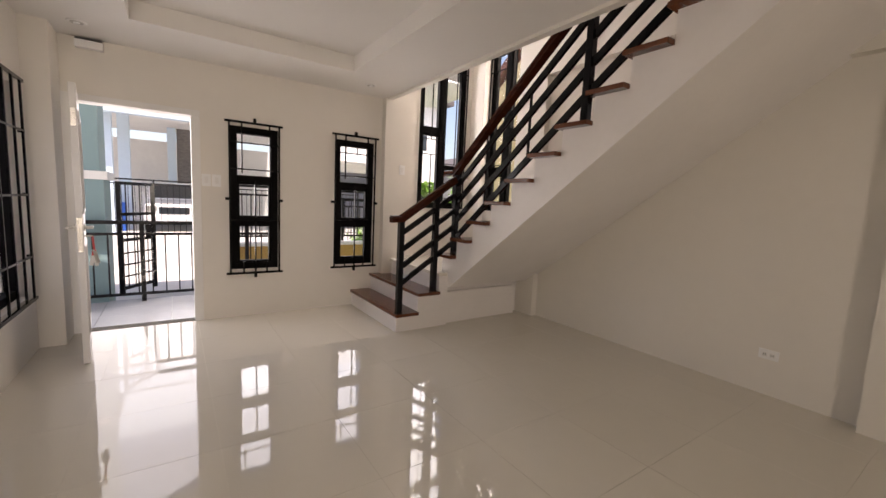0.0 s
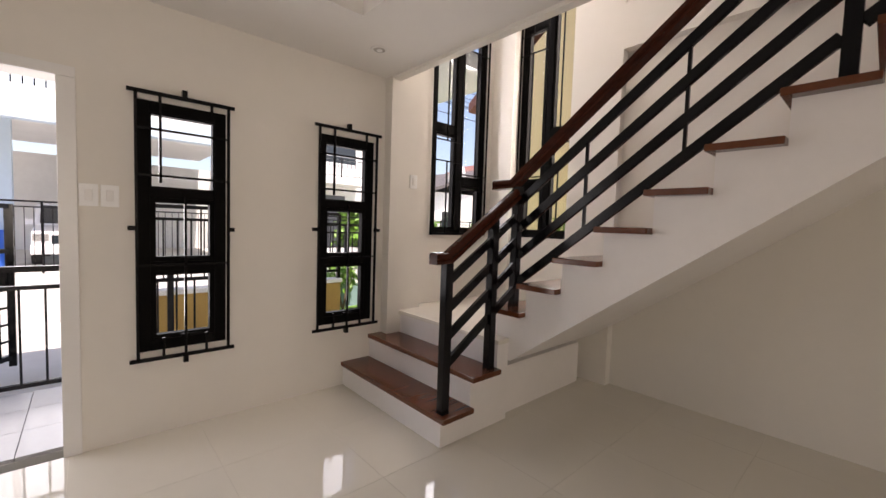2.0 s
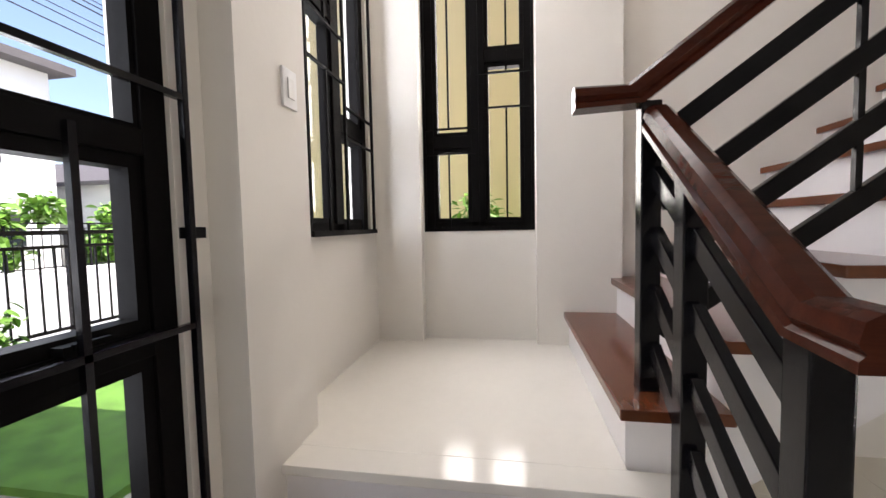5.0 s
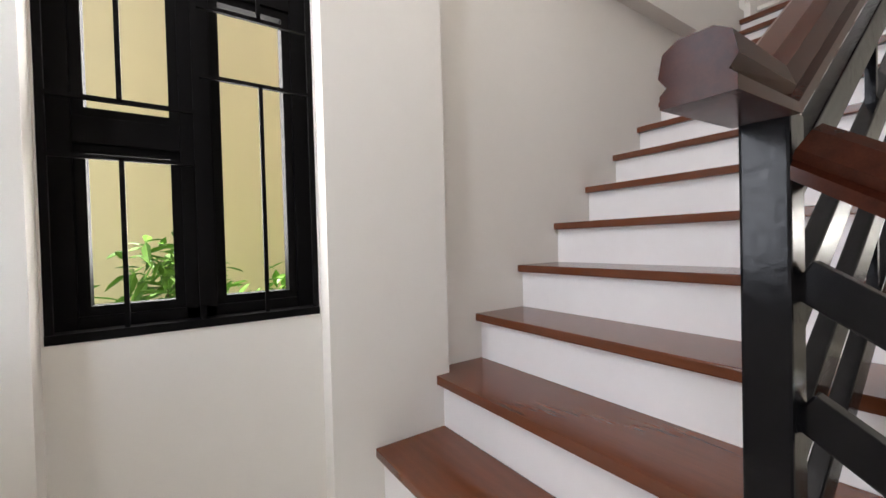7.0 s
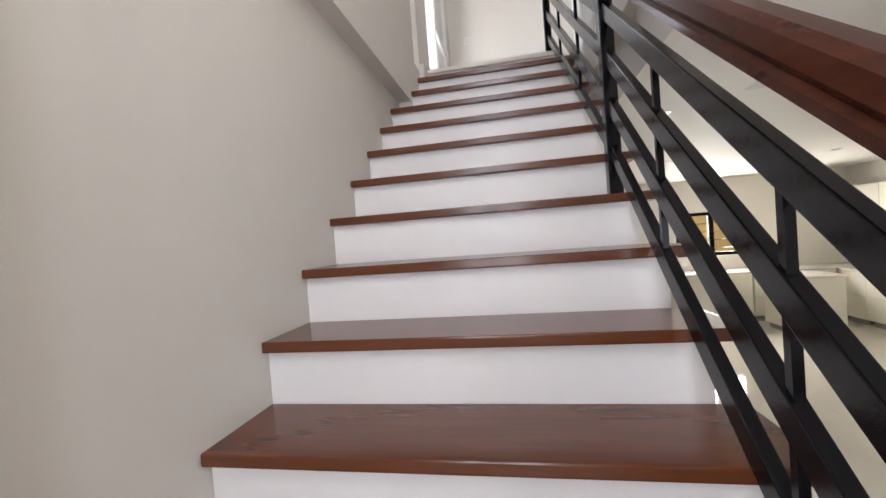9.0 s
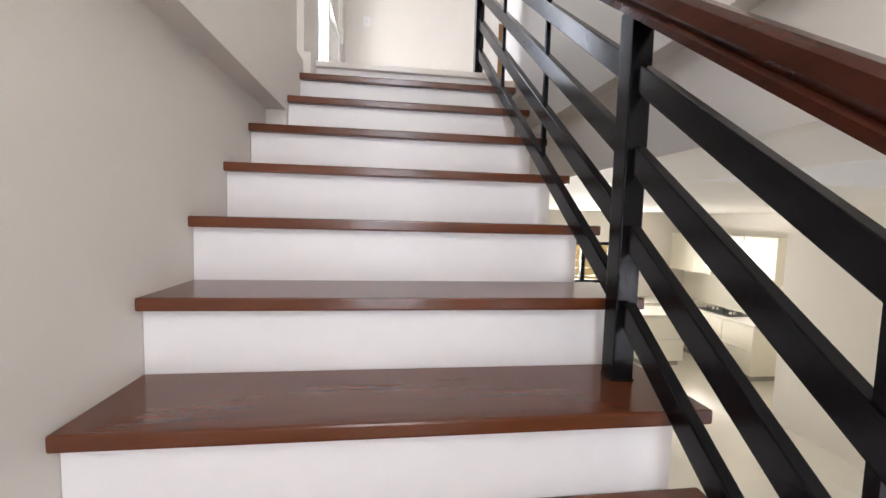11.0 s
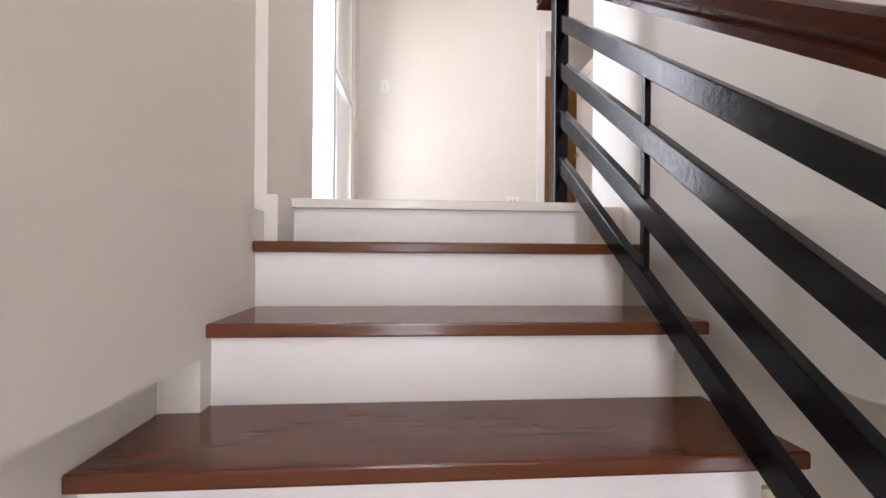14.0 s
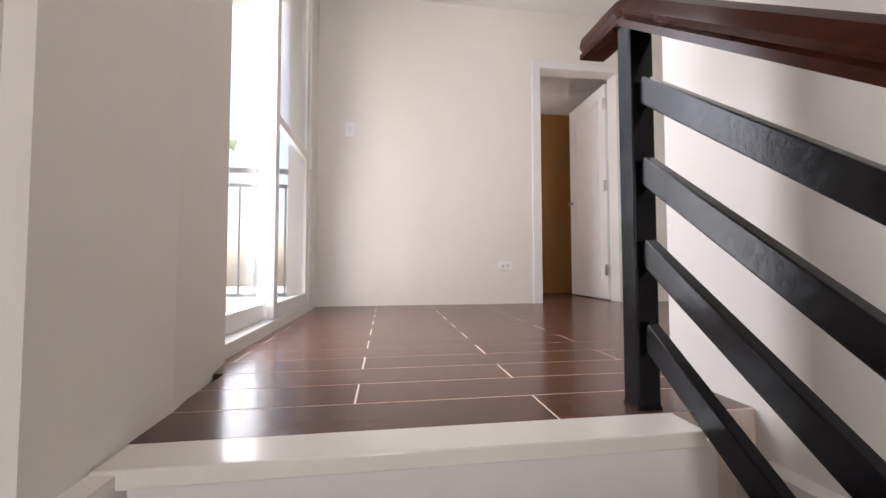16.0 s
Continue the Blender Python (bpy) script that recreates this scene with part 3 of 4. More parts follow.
# ---- wall fittings ----
def plate(name, kind_, at, axis, w, h, rows, label, category, group=""):
    """A switch or socket plate on a wall: axis is the wall's normal, rows the rockers or sockets across."""
    x, y, z = at
    g = thing(name, at, label, category, group)
    if axis == "y":
        lay = lambda u0, u1, v0, v1, d0, d1: (x + u0, x + u1, y - d1, y - d0, z + v0, z + v1)
    elif axis == "-y":
        lay = lambda u0, u1, v0, v1, d0, d1: (x + u0, x + u1, y + d0, y + d1, z + v0, z + v1)
    else:
        lay = lambda u0, u1, v0, v1, d0, d1: (x - d1, x - d0, y + u0, y + u1, z + v0, z + v1)
    part("plate", boxes(lay(-w / 2, w / 2, -h / 2, h / 2, 0, 0.009), bevel=0.0025), PLASTIC, g)
    for i in range(rows):
        c = (i - (rows - 1) / 2) * w / (rows + 0.6)
        if kind_ == "switch":
            part("rocker", boxes(lay(c - 0.016, c + 0.016, -0.03, 0.03, 0.009, 0.014), bevel=0.002), WHITE, g)
        else:
            part("socket", boxes(lay(c - 0.017, c + 0.017, -0.017, 0.017, 0.009, 0.012), bevel=0.002), WHITE, g)
            for s in (-0.006, 0.006):
                part("slot", boxes(lay(c + s - 0.0015, c + s + 0.0015, -0.008, 0.008, 0.0105, 0.0125)), DARK, g)


plate("wall_switch", "switch", (-3.287, 0, 1.395), "y", 0.078, 0.118, 1, "white rocker light switch on cream wall", "switch", "switches by the entrance")
plate("wall_switch", "switch", (-3.200, 0, 1.395), "y", 0.078, 0.118, 1, "white rocker light switch on cream wall", "switch", "switches by the entrance")
plate("wall_switch", "switch", (-1.205, -0.095, 1.66), "y", 0.075, 0.115, 1, "white rocker light switch beside stair landing", "switch")
plate("wall_socket", "socket", (0.0, -3.58, 0.30), "x", 0.12, 0.072, 2, "white double wall socket under the stairs", "socket")
plate("wall_socket", "socket", (-1.53, UY, TZ + 0.318), "-y", 0.12, 0.075, 2, "white double wall socket in upper hall", "socket")
plate("wall_switch", "switch", (-0.249, UY, TZ + 1.412), "-y", 0.075, 0.118, 1, "white rocker light switch in upper hall", "switch")


def downlight(x, y, z):
    g = thing("downlight", (x, y, z), "small white recessed ceiling downlight switched off", "ceiling light", "ceiling downlights")
    bm = cyl(bmesh.new(), (x, y, z - 0.006), (x, y, z), 0.055, 32, 0.062)
    part("trim_ring", bm, WHITE, g)
    part("reflector", C((x, y, z - 0.0075), (x, y, z - 0.0055), 0.040, 24), CHROME, g)
    part("bulb", C((x, y, z - 0.012), (x, y, z - 0.007), 0.020, 16), PLASTIC, g)


for x, y in ((-1.78, -0.425), (-4.12, -0.40), (-1.75, -3.9), (-4.1, -3.9), (-2.6, -6.2), (-4.6, -6.6)):
    downlight(x, y, CZ)


def ceiling_sensor():
    g = thing("wall_box", (-4.10, -0.04, 2.42), "white plastic box high on the wall above door", "electrical box")
    part("body", B(-4.19, -4.01, -0.065, 0.0, 2.40, 2.462, bevel=0.006), PLASTIC, g)
    part("cover_seam", B(-4.185, -4.015, -0.06, -0.004, 2.4625, 2.474), DARK, g)


ceiling_sensor()


# ---- side window by the entrance ----
def side_window():
    w = thing("window_5", (XL - 0.08, -1.1, 0.45), "wide black aluminium window in side wall", "window", kind="structure")
    y0, y1, z0, z1 = -1.75, -0.47, 0.45, 1.98
    xa, xb, t = XL - 0.12, XL - 0.05, 0.06
    part("window_frame", boxes((xa, xb, y0, y0 + t, z0, z1), (xa, xb, y1 - t, y1, z0, z1), (xa, xb, y0 + t, y1 - t, z0, z0 + t), (xa, xb, y0 + t, y1 - t, z1 - t, z1), (xa, xb, -1.15, -1.07, z0 + t, z1 - t), bevel=0.003), FRAME, w)
    for a, b in ((y0 + t, -1.15), (-1.07, y1 - t)):
        gl = part("pane", B(XL - 0.088, XL - 0.082, a, b, z0 + t, z1 - t), GLASS, w)
        gl.visible_shadow = False
    g = thing("window_grille", (XL + 0.02, -1.1, 0.42), "black steel security grille on side window", "grille")
    part("top_bar", B(XL + 0.022, XL + 0.038, y0 - 0.06, y1 + 0.06, 1.99, 2.012), BLACK, g)
    part("bottom_bar", B(XL + 0.022, XL + 0.038, y0 - 0.06, y1 + 0.06, 0.42, 0.442), BLACK, g)
    for i in range(8):
        y = y0 + (y1 - y0) * i / 7
        part("upright", B(XL + 0.023, XL + 0.037, y - 0.007, y + 0.007, 0.442, 1.99), BLACK, g)
    for z in (0.75, 1.2, 1.65):
        part("crossbar", B(XL + 0.023, XL + 0.037, y0, y1, z - 0.007, z + 0.007), BLACK, g)
        part("wall_tab", B(XL, XL + 0.03, y1 + 0.01, y1 + 0.05, z - 0.012, z + 0.012), BLACK, g)


side_window()


# ---- kitchen ----
def base_unit(x0, x1, y0, y1, front, label):
    """A floor cabinet with a plinth and two drawer fronts; front names the side that opens."""
    u = thing("base_cabinet", ((x0 + x1) / 2, (y0 + y1) / 2, 0), label, "cabinet", "kitchen base cabinets")
    part("plinth", B(x0 + 0.04, x1 - 0.04, y0 + 0.04, y1 - 0.04, 0, 0.09), STEEL, u, "brushed metal plinth")
    part("body", B(x0, x1, y0, y1, 0.09, 0.81), CAB, u)
    for z0, z1 in ((0.095, 0.44), (0.446, 0.80)):
        if front == "x":
            part("drawer_front", B(x1, x1 + 0.018, y0 + 0.003, y1 - 0.003, z0, z1, bevel=0.002), CAB, u)
        else:
            part("drawer_front", B(x0 + 0.003, x1 - 0.003, y1, y1 + 0.018, z0, z1, bevel=0.002), CAB, u)


for i in range(4):
    base_unit(-6.36, -5.80, -8.98 + 0.545 * i, -8.98 + 0.545 * (i + 1) - 0.004, "x", "cream gloss kitchen base cabinet with drawers")
for i in range(4):
    base_unit(-5.78 + 0.6 * i + 0.02, -5.78 + 0.6 * (i + 1), -8.98, -8.42, "y", "cream gloss kitchen base cabinet under window")
base_unit(-5.25, -4.55, -8.10, -7.50, "y", "cream gloss kitchen island cabinet")
solid("worktop", boxes((-6.379, -5.76, -8.99, -6.78, 0.812, 0.845), (-5.755, -3.30, -8.99, -8.38, 0.812, 0.845), bevel=0.003), COUNTER, "pale polished stone kitchen worktop", "worktop", kind="thing")
solid("island_top", B(-5.28, -4.52, -8.13, -7.47, 0.812, 0.845, bevel=0.003), COUNTER, "pale polished stone island worktop", "worktop", kind="thing")
solid("backsplash", boxes((-6.378, -6.368, -8.99, -6.78, 0.847, 1.40)), CAB, "glossy pale tiled backsplash", "backsplash")


def wall_unit(y0, y1, z0, z1):
    u = thing("wall_cabinet", (-6.2, (y0 + y1) / 2, z0), "cream gloss kitchen wall cabinet", "cabinet", "kitchen wall cabinets")
    part("body", B(-6.379, -6.07, y0, y1, z0, z1), CAB, u)
    part("door", B(-6.07, -6.052, y0 + 0.003, y1 - 0.003, z0, z1, bevel=0.002), CAB, u)


for y0, y1, z0 in ((-8.98, -8.40, 1.42), (-8.395, -7.96, 1.42), (-7.955, -7.36, 1.66), (-7.355, -6.80, 1.42)):
    wall_unit(y0, y1, z0, 2.12)


def cooker_hood():
    h = thing("cooker_hood", (-6.15, -7.65, 1.5), "slim stainless steel cooker hood under wall cabinet", "cooker hood")
    part("body", prism([(-6.37, 1.66), (-5.93, 1.60), (-5.93, 1.55), (-6.37, 1.52)], "y", -7.95, -7.365), STEEL, h)
    part("visor", B(-5.93, -5.90, -7.95, -7.365, 1.545, 1.60, bevel=0.004), STEEL, h)
    for y in (-7.8, -7.5):
        part("lamp", C((-6.0, y, 1.50), (-6.0, y, 1.55), 0.025), DARK, h)


cooker_hood()


def gas_hob():
    h = thing("gas_hob", (-6.05, -7.65, 0.846), "black glass gas hob with two burners on worktop", "hob")
    part("glass_top", B(-6.27, -5.85, -7.98, -7.32, 0.846, 0.856, bevel=0.003), DARK, h)
    for y in (-7.82, -7.48):
        part("burner", C((-6.07, y, 0.856), (-6.07, y, 0.880), 0.055, 20, 0.045), STEEL, h)
        bm = bmesh.new()
        for k in range(4):
            a = k * math.pi / 2 + 0.785
            bar(bm, (-6.07 + 0.04 * math.cos(a), y + 0.04 * math.sin(a), 0.895), (-6.07 + 0.12 * math.cos(a), y + 0.12 * math.sin(a), 0.895), 0.012, 0.012)
            bar(bm, (-6.07 + 0.115 * math.cos(a), y + 0.115 * math.sin(a), 0.856), (-6.07 + 0.115 * math.cos(a), y + 0.115 * math.sin(a), 0.90), 0.012, 0.012)
        part("pan_support", bm, DARK, h)
        part("knob", C((-5.88, y + 0.05, 0.856), (-5.88, y + 0.05, 0.875), 0.018), DARK, h)


gas_hob()


def kitchen_window():
    w = thing("window_6", (-4.25, YB - 0.08, 1.10), "black aluminium kitchen window over worktop", "window", kind="structure")
    x0, x1, z0, z1, t, ya, yb = -4.85, -3.65, 1.10, 1.90, 0.06, YB - 0.11, YB - 0.03
    part("window_frame", boxes((x0, x0 + t, ya, yb, z0, z1), (x1 - t, x1, ya, yb, z0, z1), (x0 + t, x1 - t, ya, yb, z0, z0 + t), (x0 + t, x1 - t, ya, yb, z1 - t, z1), (-4.30, -4.22, ya, yb, z0 + t, z1 - t), bevel=0.003), FRAME, w)
    for a, b in ((x0 + t, -4.30), (-4.22, x1 - t)):
        gl = part("pane", B(a, b, YB - 0.073, YB - 0.067, z0 + t, z1 - t), GLASS, w)
        gl.visible_shadow = False
    for i in range(4):
        z = z0 + 0.14 + i * 0.15
        part("guard_bar", B(x0 + t, x1 - t, YB - 0.03, YB - 0.02, z - 0.005, z + 0.005), BLACK, w)


kitchen_window()


# ---- upper hall ----
door_frame("door_frame_2", -2.575, -1.832, TZ, TZ + 2.03, UY - 0.13, UY + 0.014, "cream painted hall door frame")


def hall_door():
    d = thing("hall_door", (-2.555, UY - 0.14, TZ), "cream panelled bedroom door standing ajar", "door")
    ang = math.atan2(-0.78, -0.01)
    m = Matrix.Translation((-2.552, UY - 0.135, TZ)) @ Matrix.Rotation(ang, 4, "Z")
    leaf = part("leaf", box(bmesh.new(), 0, 0.73, -0.02, 0.02, 0.012, 2.00, 0.003, m), WHITE, d)
    bm = bmesh.new()
    for a, b, c, e in ((0.12, 0.61, 0.20, 0.225), (0.12, 0.61, 1.86, 1.885), (0.12, 0.145, 0.225, 1.86), (0.585, 0.61, 0.225, 1.86)):
        box(bm, a, b, 0.02, 0.028, c, e, 0.0, m)
    part("panel_moulding", bm, WHITE, leaf)
    bm = bmesh.new()
    cyl(bm, m @ Vector((0.67, 0.02, 0.98)), m @ Vector((0.67, 0.07, 0.98)), 0.012)
    cyl(bm, m @ Vector((0.68, 0.065, 0.98)), m @ Vector((0.57, 0.065, 0.98)), 0.010)
    part("lever_handle", bm, CHROME, leaf, "brushed metal lever handle")
    for z in (0.28, 1.05, 1.82):
        part("hinge", box(bmesh.new(), -0.015, 0.03, 0.018, 0.027, z - 0.05, z + 0.05, 0.002, m), CHROME, leaf)


hall_door()


def wardrobe():
    w = thing("wardrobe", (-2.35, -8.3, TZ), "amber wooden wardrobe inside the bedroom", "wardrobe")
    part("body", B(-2.95, -1.75, -8.62, -8.02, TZ + 0.001, TZ + 2.13, bevel=0.004), DOORWOOD, w)
    part("door", B(-2.94, -2.355, -8.02, -8.00, TZ + 0.08, TZ + 2.12, bevel=0.003), DOORWOOD, w)
    part("door", B(-2.345, -1.76, -8.02, -8.00, TZ + 0.08, TZ + 2.12, bevel=0.003), DOORWOOD, w)


wardrobe()


def sliding_door():
    s = thing("sliding_door", (0.05, -5.83, TZ), "white framed glass sliding door to the balcony, partly open", "sliding door", kind="structure")
    y0, y1, z0, z1 = -6.52, -4.95, TZ, TZ + 2.35
    part("door_frame", boxes((0.0, 0.13, y0, y0 + 0.045, z0, z1), (0.0, 0.13, y1 - 0.045, y1, z0, z1), (0.0, 0.13, y0 + 0.045, y1 - 0.045, z1 - 0.05, z1), (0.0, 0.13, y0 + 0.045, y1 - 0.045, z0, z0 + 0.05), bevel=0.003), WHITE, s)
    for a, b, x in ((-5.72, -4.995, 0.08), (-6.475, -5.63, 0.028)):
        t = 0.065
        sash = part("sash", boxes((x - 0.018, x + 0.018, a, a + t, z0 + 0.052, z1 - 0.055), (x - 0.018, x + 0.018, b - t, b, z0 + 0.052, z1 - 0.055), (x - 0.018, x + 0.018, a + t, b - t, z0 + 0.052, z0 + 0.13), (x - 0.018, x + 0.018, a + t, b - t, z1 - 0.12, z1 - 0.055),
                                     *(((x - 0.018, x + 0.018, a + t, b - t, z0 + 1.06, z0 + 1.11),) if a < -6 else ()), bevel=0.003), WHITE, s)
        gl = part("pane", B(x - 0.003, x + 0.003, a + t, b - t, z0 + 0.13, z1 - 0.12), GLASS, sash)
        gl.visible_shadow = False
        if a < -6:
            for k in range(46):
                z = z0 + 1.13 + k * 0.0235
                part("slat", B(x + 0.02, x + 0.024, a + t, b - t, z, z + 0.008), WHITE, sash)
            part("handle", B(x - 0.045, x - 0.018, a + 0.01, a + 0.03, z0 + 1.0, z0 + 1.16, bevel=0.004), WHITE, sash)


sliding_door()


def railing_run(name, p, q, z0, z1, label, gap=0.12, posts=2, mat=BLACK, group=""):
    """A straight balcony or porch rail with square bars."""
    p, q = Vector((*p, 0)), Vector((*q, 0))
    g = thing(name, (p.x, p.y, z0), label, "railing", group)
    up = lambda z: Vector((0, 0, z))
    n = max(2, round((q - p).length / gap))
    part("top_rail", bar(bmesh.new(), p + up(z1), q + up(z1), 0.05, 0.04), mat, g)
    part("mid_rail", bar(bmesh.new(), p + up(z1 - 0.13), q + up(z1 - 0.13), 0.03, 0.03), mat, g)
    part("bottom_rail", bar(bmesh.new(), p + up(z0 + 0.10), q + up(z0 + 0.10), 0.03, 0.03), mat, g)
    for i in range(posts):
        o = p + (q - p) * (i / max(1, posts - 1))
        part("post", bar(bmesh.new(), o + up(z0), o + up(z1), 0.045, 0.045), mat, g)
    for i in range(1, n):
        o = p + (q - p) * (i / n)
        part("baluster", bar(bmesh.new(), o + up(z0 + 0.11), o + up(z1 - 0.14), 0.014, 0.014), mat, g)
    return g


# Unseen slab, added to keep direct sun out of the kitchen window.
solid("kitchen_sun_shield", B(-6.6, 0.2, -10.6, -9.16, 2.75, 2.87), OUTW, "unseen white slab added to keep sun off the kitchen window", "roof")
solid("balcony_slab", B(0.16, 1.45, -7.2, -4.4, TZ - 0.2, TZ - 0.03), CONC, "pale tiled balcony slab", "balcony")
solid("balcony_roof", boxes((0.16, 1.04, -7.4, -4.3, TZ + 2.75, TZ + 2.9), (0.98, 1.04, -7.4, -4.3, TZ + 2.69, TZ + 2.75)), OUTW, "white painted balcony roof slab", "roof")
BRAIL = material("grey_rail", (0.10, 0.12, 0.14), 0.4, vary=0.1)
railing_run("balcony_railing", (1.38, -7.15), (1.38, -4.45), TZ - 0.03, TZ + 1.14, "dark grey steel balcony railing", 0.14, 3, BRAIL)
railing_run("balcony_railing", (0.20, -7.15), (1.33, -7.15), TZ - 0.03, TZ + 1.14, "dark grey steel balcony railing across the end", 0.13, 2, BRAIL)


# ---- outside ----
solid("ground", B(-80, 80, -80, 120, -0.5, -0.17), CONC, "pale concrete ground around the house", "ground")
solid("road", B(-80, 80, 4.6, 10.4, -0.30, -0.165), ASPH, "pale concrete street", "road")
solid("lawn", boxes((-0.7, 1.5, 1.3, 3.2, -0.2, -0.12), (0.16, 1.5, -4.0, 1.3, -0.2, -0.12)), GRASS, "bright green lawn strip beside the house", "lawn")
solid("porch_slab", B(-5.6, -1.6, 0.16, 1.25, -0.3, -0.03), CONC, "concrete base of the porch", "porch")
railing_run("porch_railing", (-4.95, 1.12), (-1.70, 1.12), -0.02, 0.90, "black steel porch railing", 0.13, 4)


def porch_pillar():
    p = thing("porch_pillar", (-4.5, 1.4, -0.17), "teal painted square pillar with white band", "pillar")
    part("shaft", B(-4.85, -4.19, 1.20, 1.75, -0.17, 1.36), TEAL, p)
    part("band", B(-4.88, -4.15, 1.17, 1.78, 1.36, 1.45, bevel=0.006), OUTW, p, "white moulded band")
    part("upper_shaft", B(-4.80, -4.22, 1.23, 1.72, 1.45, 2.9), TEAL, p)


porch_pillar()
solid("porch_roof", B(-5.6, 0.3, 0.16, 1.7, 2.95, 3.1), OUTW, "white porch roof slab", "roof")


def gate_leaf():
    g = thing("garden_gate", (-4.1, 1.9, -0.1), "black steel garden gate standing open", "gate")
    a, b = Vector((-4.13, 1.85, 0)), Vector((-3.80, 2.30, 0))
    up = lambda z: Vector((0, 0, z))
    lerp = lambda t: a + (b - a) * t
    for t in (0, 1):
        part("stile", bar(bmesh.new(), lerp(t) + up(-0.08), lerp(t) + up(1.36), 0.05, 0.05), BLACK, g)
    for z in (0.0, 0.62, 0.95, 1.34):
        part("crossbar", bar(bmesh.new(), a + up(z), b + up(z), 0.035, 0.04), BLACK, g)
    for i in range(1, 5):
        part("upright", bar(bmesh.new(), lerp(i / 5) + up(0), lerp(i / 5) + up(1.34), 0.014, 0.014), BLACK, g)
    for i in range(1, 4):
        part("slat", bar(bmesh.new(), a + up(0.15 * i), b + up(0.15 * i), 0.012, 0.02), BLACK, g)
    part("latch_box", bar(bmesh.new(), lerp(0.85) + up(0.62), lerp(0.85) + up(0.80), 0.06, 0.12), BLACK, g)


gate_leaf()


def low_wall(name, x0, x1, y0, y1, z1, mat, label):
    w = thing(name, ((x0 + x1) / 2, y0, -0.17), label, "garden wall")
    part("wall_body", B(x0, x1, y0, y1, -0.17, z1), mat, w)
    part("coping", B(x0 - 0.02, x1 + 0.02, y0 - 0.02, y1 + 0.02, z1, z1 + 0.05, bevel=0.006), OUTW, w)


low_wall("garden_wall", -3.2, -0.75, 2.05, 2.20, 0.49, YELLOW, "low yellow rendered garden wall")
low_wall("garden_wall", -0.7, 1.5, 3.3, 3.45, 0.25, TEAL, "low teal rendered garden wall")
railing_run("street_fence", (-3.2, 2.12), (-0.75, 2.12), 0.54, 1.40, "black steel fence on yellow wall", 0.12, 3)
railing_run("street_fence", (-0.7, 3.38), (1.5, 3.38), 0.25, 1.25, "black steel fence on teal wall", 0.12, 4)
railing_run("street_fence", (-9, 10.6), (2.5, 10.6), -0.16, 1.55, "black steel fence across the street", 0.16, 8)
railing_run("street_fence", (3, 10.6), (16, 10.6), 0.3, 1.5, "black steel fence on wall across the street", 0.2, 8)
low_wall("garden_wall", 3, 16, 10.5, 10.7, 0.3, OUTW, "low white wall across the street")


def parked_car():
    c = thing("parked_car", (-3.55, 14.6, -0.17), "white pickup parked behind the street fence", "car")
    x, y, z = -3.55, 12.3, -0.17
    body = [(0, 0.35), (0, 0.95), (0.9, 1.12), (1.5, 1.72), (3.0, 1.78), (3.3, 1.15), (4.6, 1.1), (4.6, 0.4)]
    bm = prism([(y + u, z + v) for u, v in body], "x", x - 0.85, x + 0.85)
    bmesh.ops.bevel(bm, geom=list(bm.edges), offset=0.07, segments=2, affect="EDGES", profile=0.6)
    part("body", bm, CARW, c, "white car body")
    part("windscreen", prism([(y + 0.93, z + 1.16), (y + 0.91, z + 1.18), (y + 1.42, z + 1.68), (y + 1.46, z + 1.66)], "x", x - 0.72, x + 0.72), CARG, c)
    part("grille", B(x - 0.45, x + 0.45, y - 0.03, y + 0.02, z + 0.62, z + 0.86, bevel=0.01), CARG, c)
    part("bumper", B(x - 0.86, x + 0.86, y - 0.10, y + 0.08, z + 0.34, z + 0.58, bevel=0.03), CARW, c)
    part("number_plate", B(x - 0.2, x + 0.2, y - 0.115, y - 0.098, z + 0.40, z + 0.53), PLASTIC, c)
    for s in (-1, 1):
        part("headlight", B(x + s * 0.5, x + s * 0.82, y - 0.025, y + 0.03, z + 0.70, z + 0.90, bevel=0.015), CHROME, c)
        part("mirror", B(x + s * 0.86, x + s * 1.03, y + 1.0, y + 1.1, z + 1.1, z + 1.28, bevel=0.02), CARW, c)
        for yy in (0.85, 3.75):
            wh = part("wheel", C((x + s * 0.66, y + yy, z + 0.36), (x + s * 0.88, y + yy, z + 0.36), 0.36, 24), RUBBER, c)
            part("rim", C((x + s * 0.875, y + yy, z + 0.36), (x + s * 0.89, y + yy, z + 0.36), 0.22, 16), CHROME, wh)


parked_car()


def house(name, label, x0, x1, y0, y1, h, mat, roof, windows, ridge=1.6, along="x"):
    """A building with walls, a pitched or flat roof and framed windows on the side that faces the street."""
    g = thing(name, ((x0 + x1) / 2, (y0 + y1) / 2, -0.17), label, "house", "houses across the street")
    part("wall", B(x0, x1, y0, y1, -0.17, h), mat, g)
    if ridge:
        xm, e = (x0 + x1) / 2, 0.5
        part("roof", prism([(x0 - e, h), (xm, h + ridge), (x1 + e, h), (x1 + e, h - 0.15), (xm, h + ridge - 0.18), (x0 - e, h - 0.15)], "y", y0 - e, y1 + e), roof, g)
    else:
        part("roof", B(x0 - 0.4, x1 + 0.4, y0 - 0.6, y1 + 0.3, h, h + 0.25), roof, g)
    for wx, wz, ww, wh in windows:
        w = part("window", B(wx, wx + ww, y0 - 0.04, y0 + 0.02, wz, wz + wh), OUTW, g, "white framed dark window")
        part("pane", B(wx + 0.07, wx + ww - 0.07, y0 - 0.05, y0 - 0.035, wz + 0.07, wz + wh - 0.07), CARG, w)
    return g


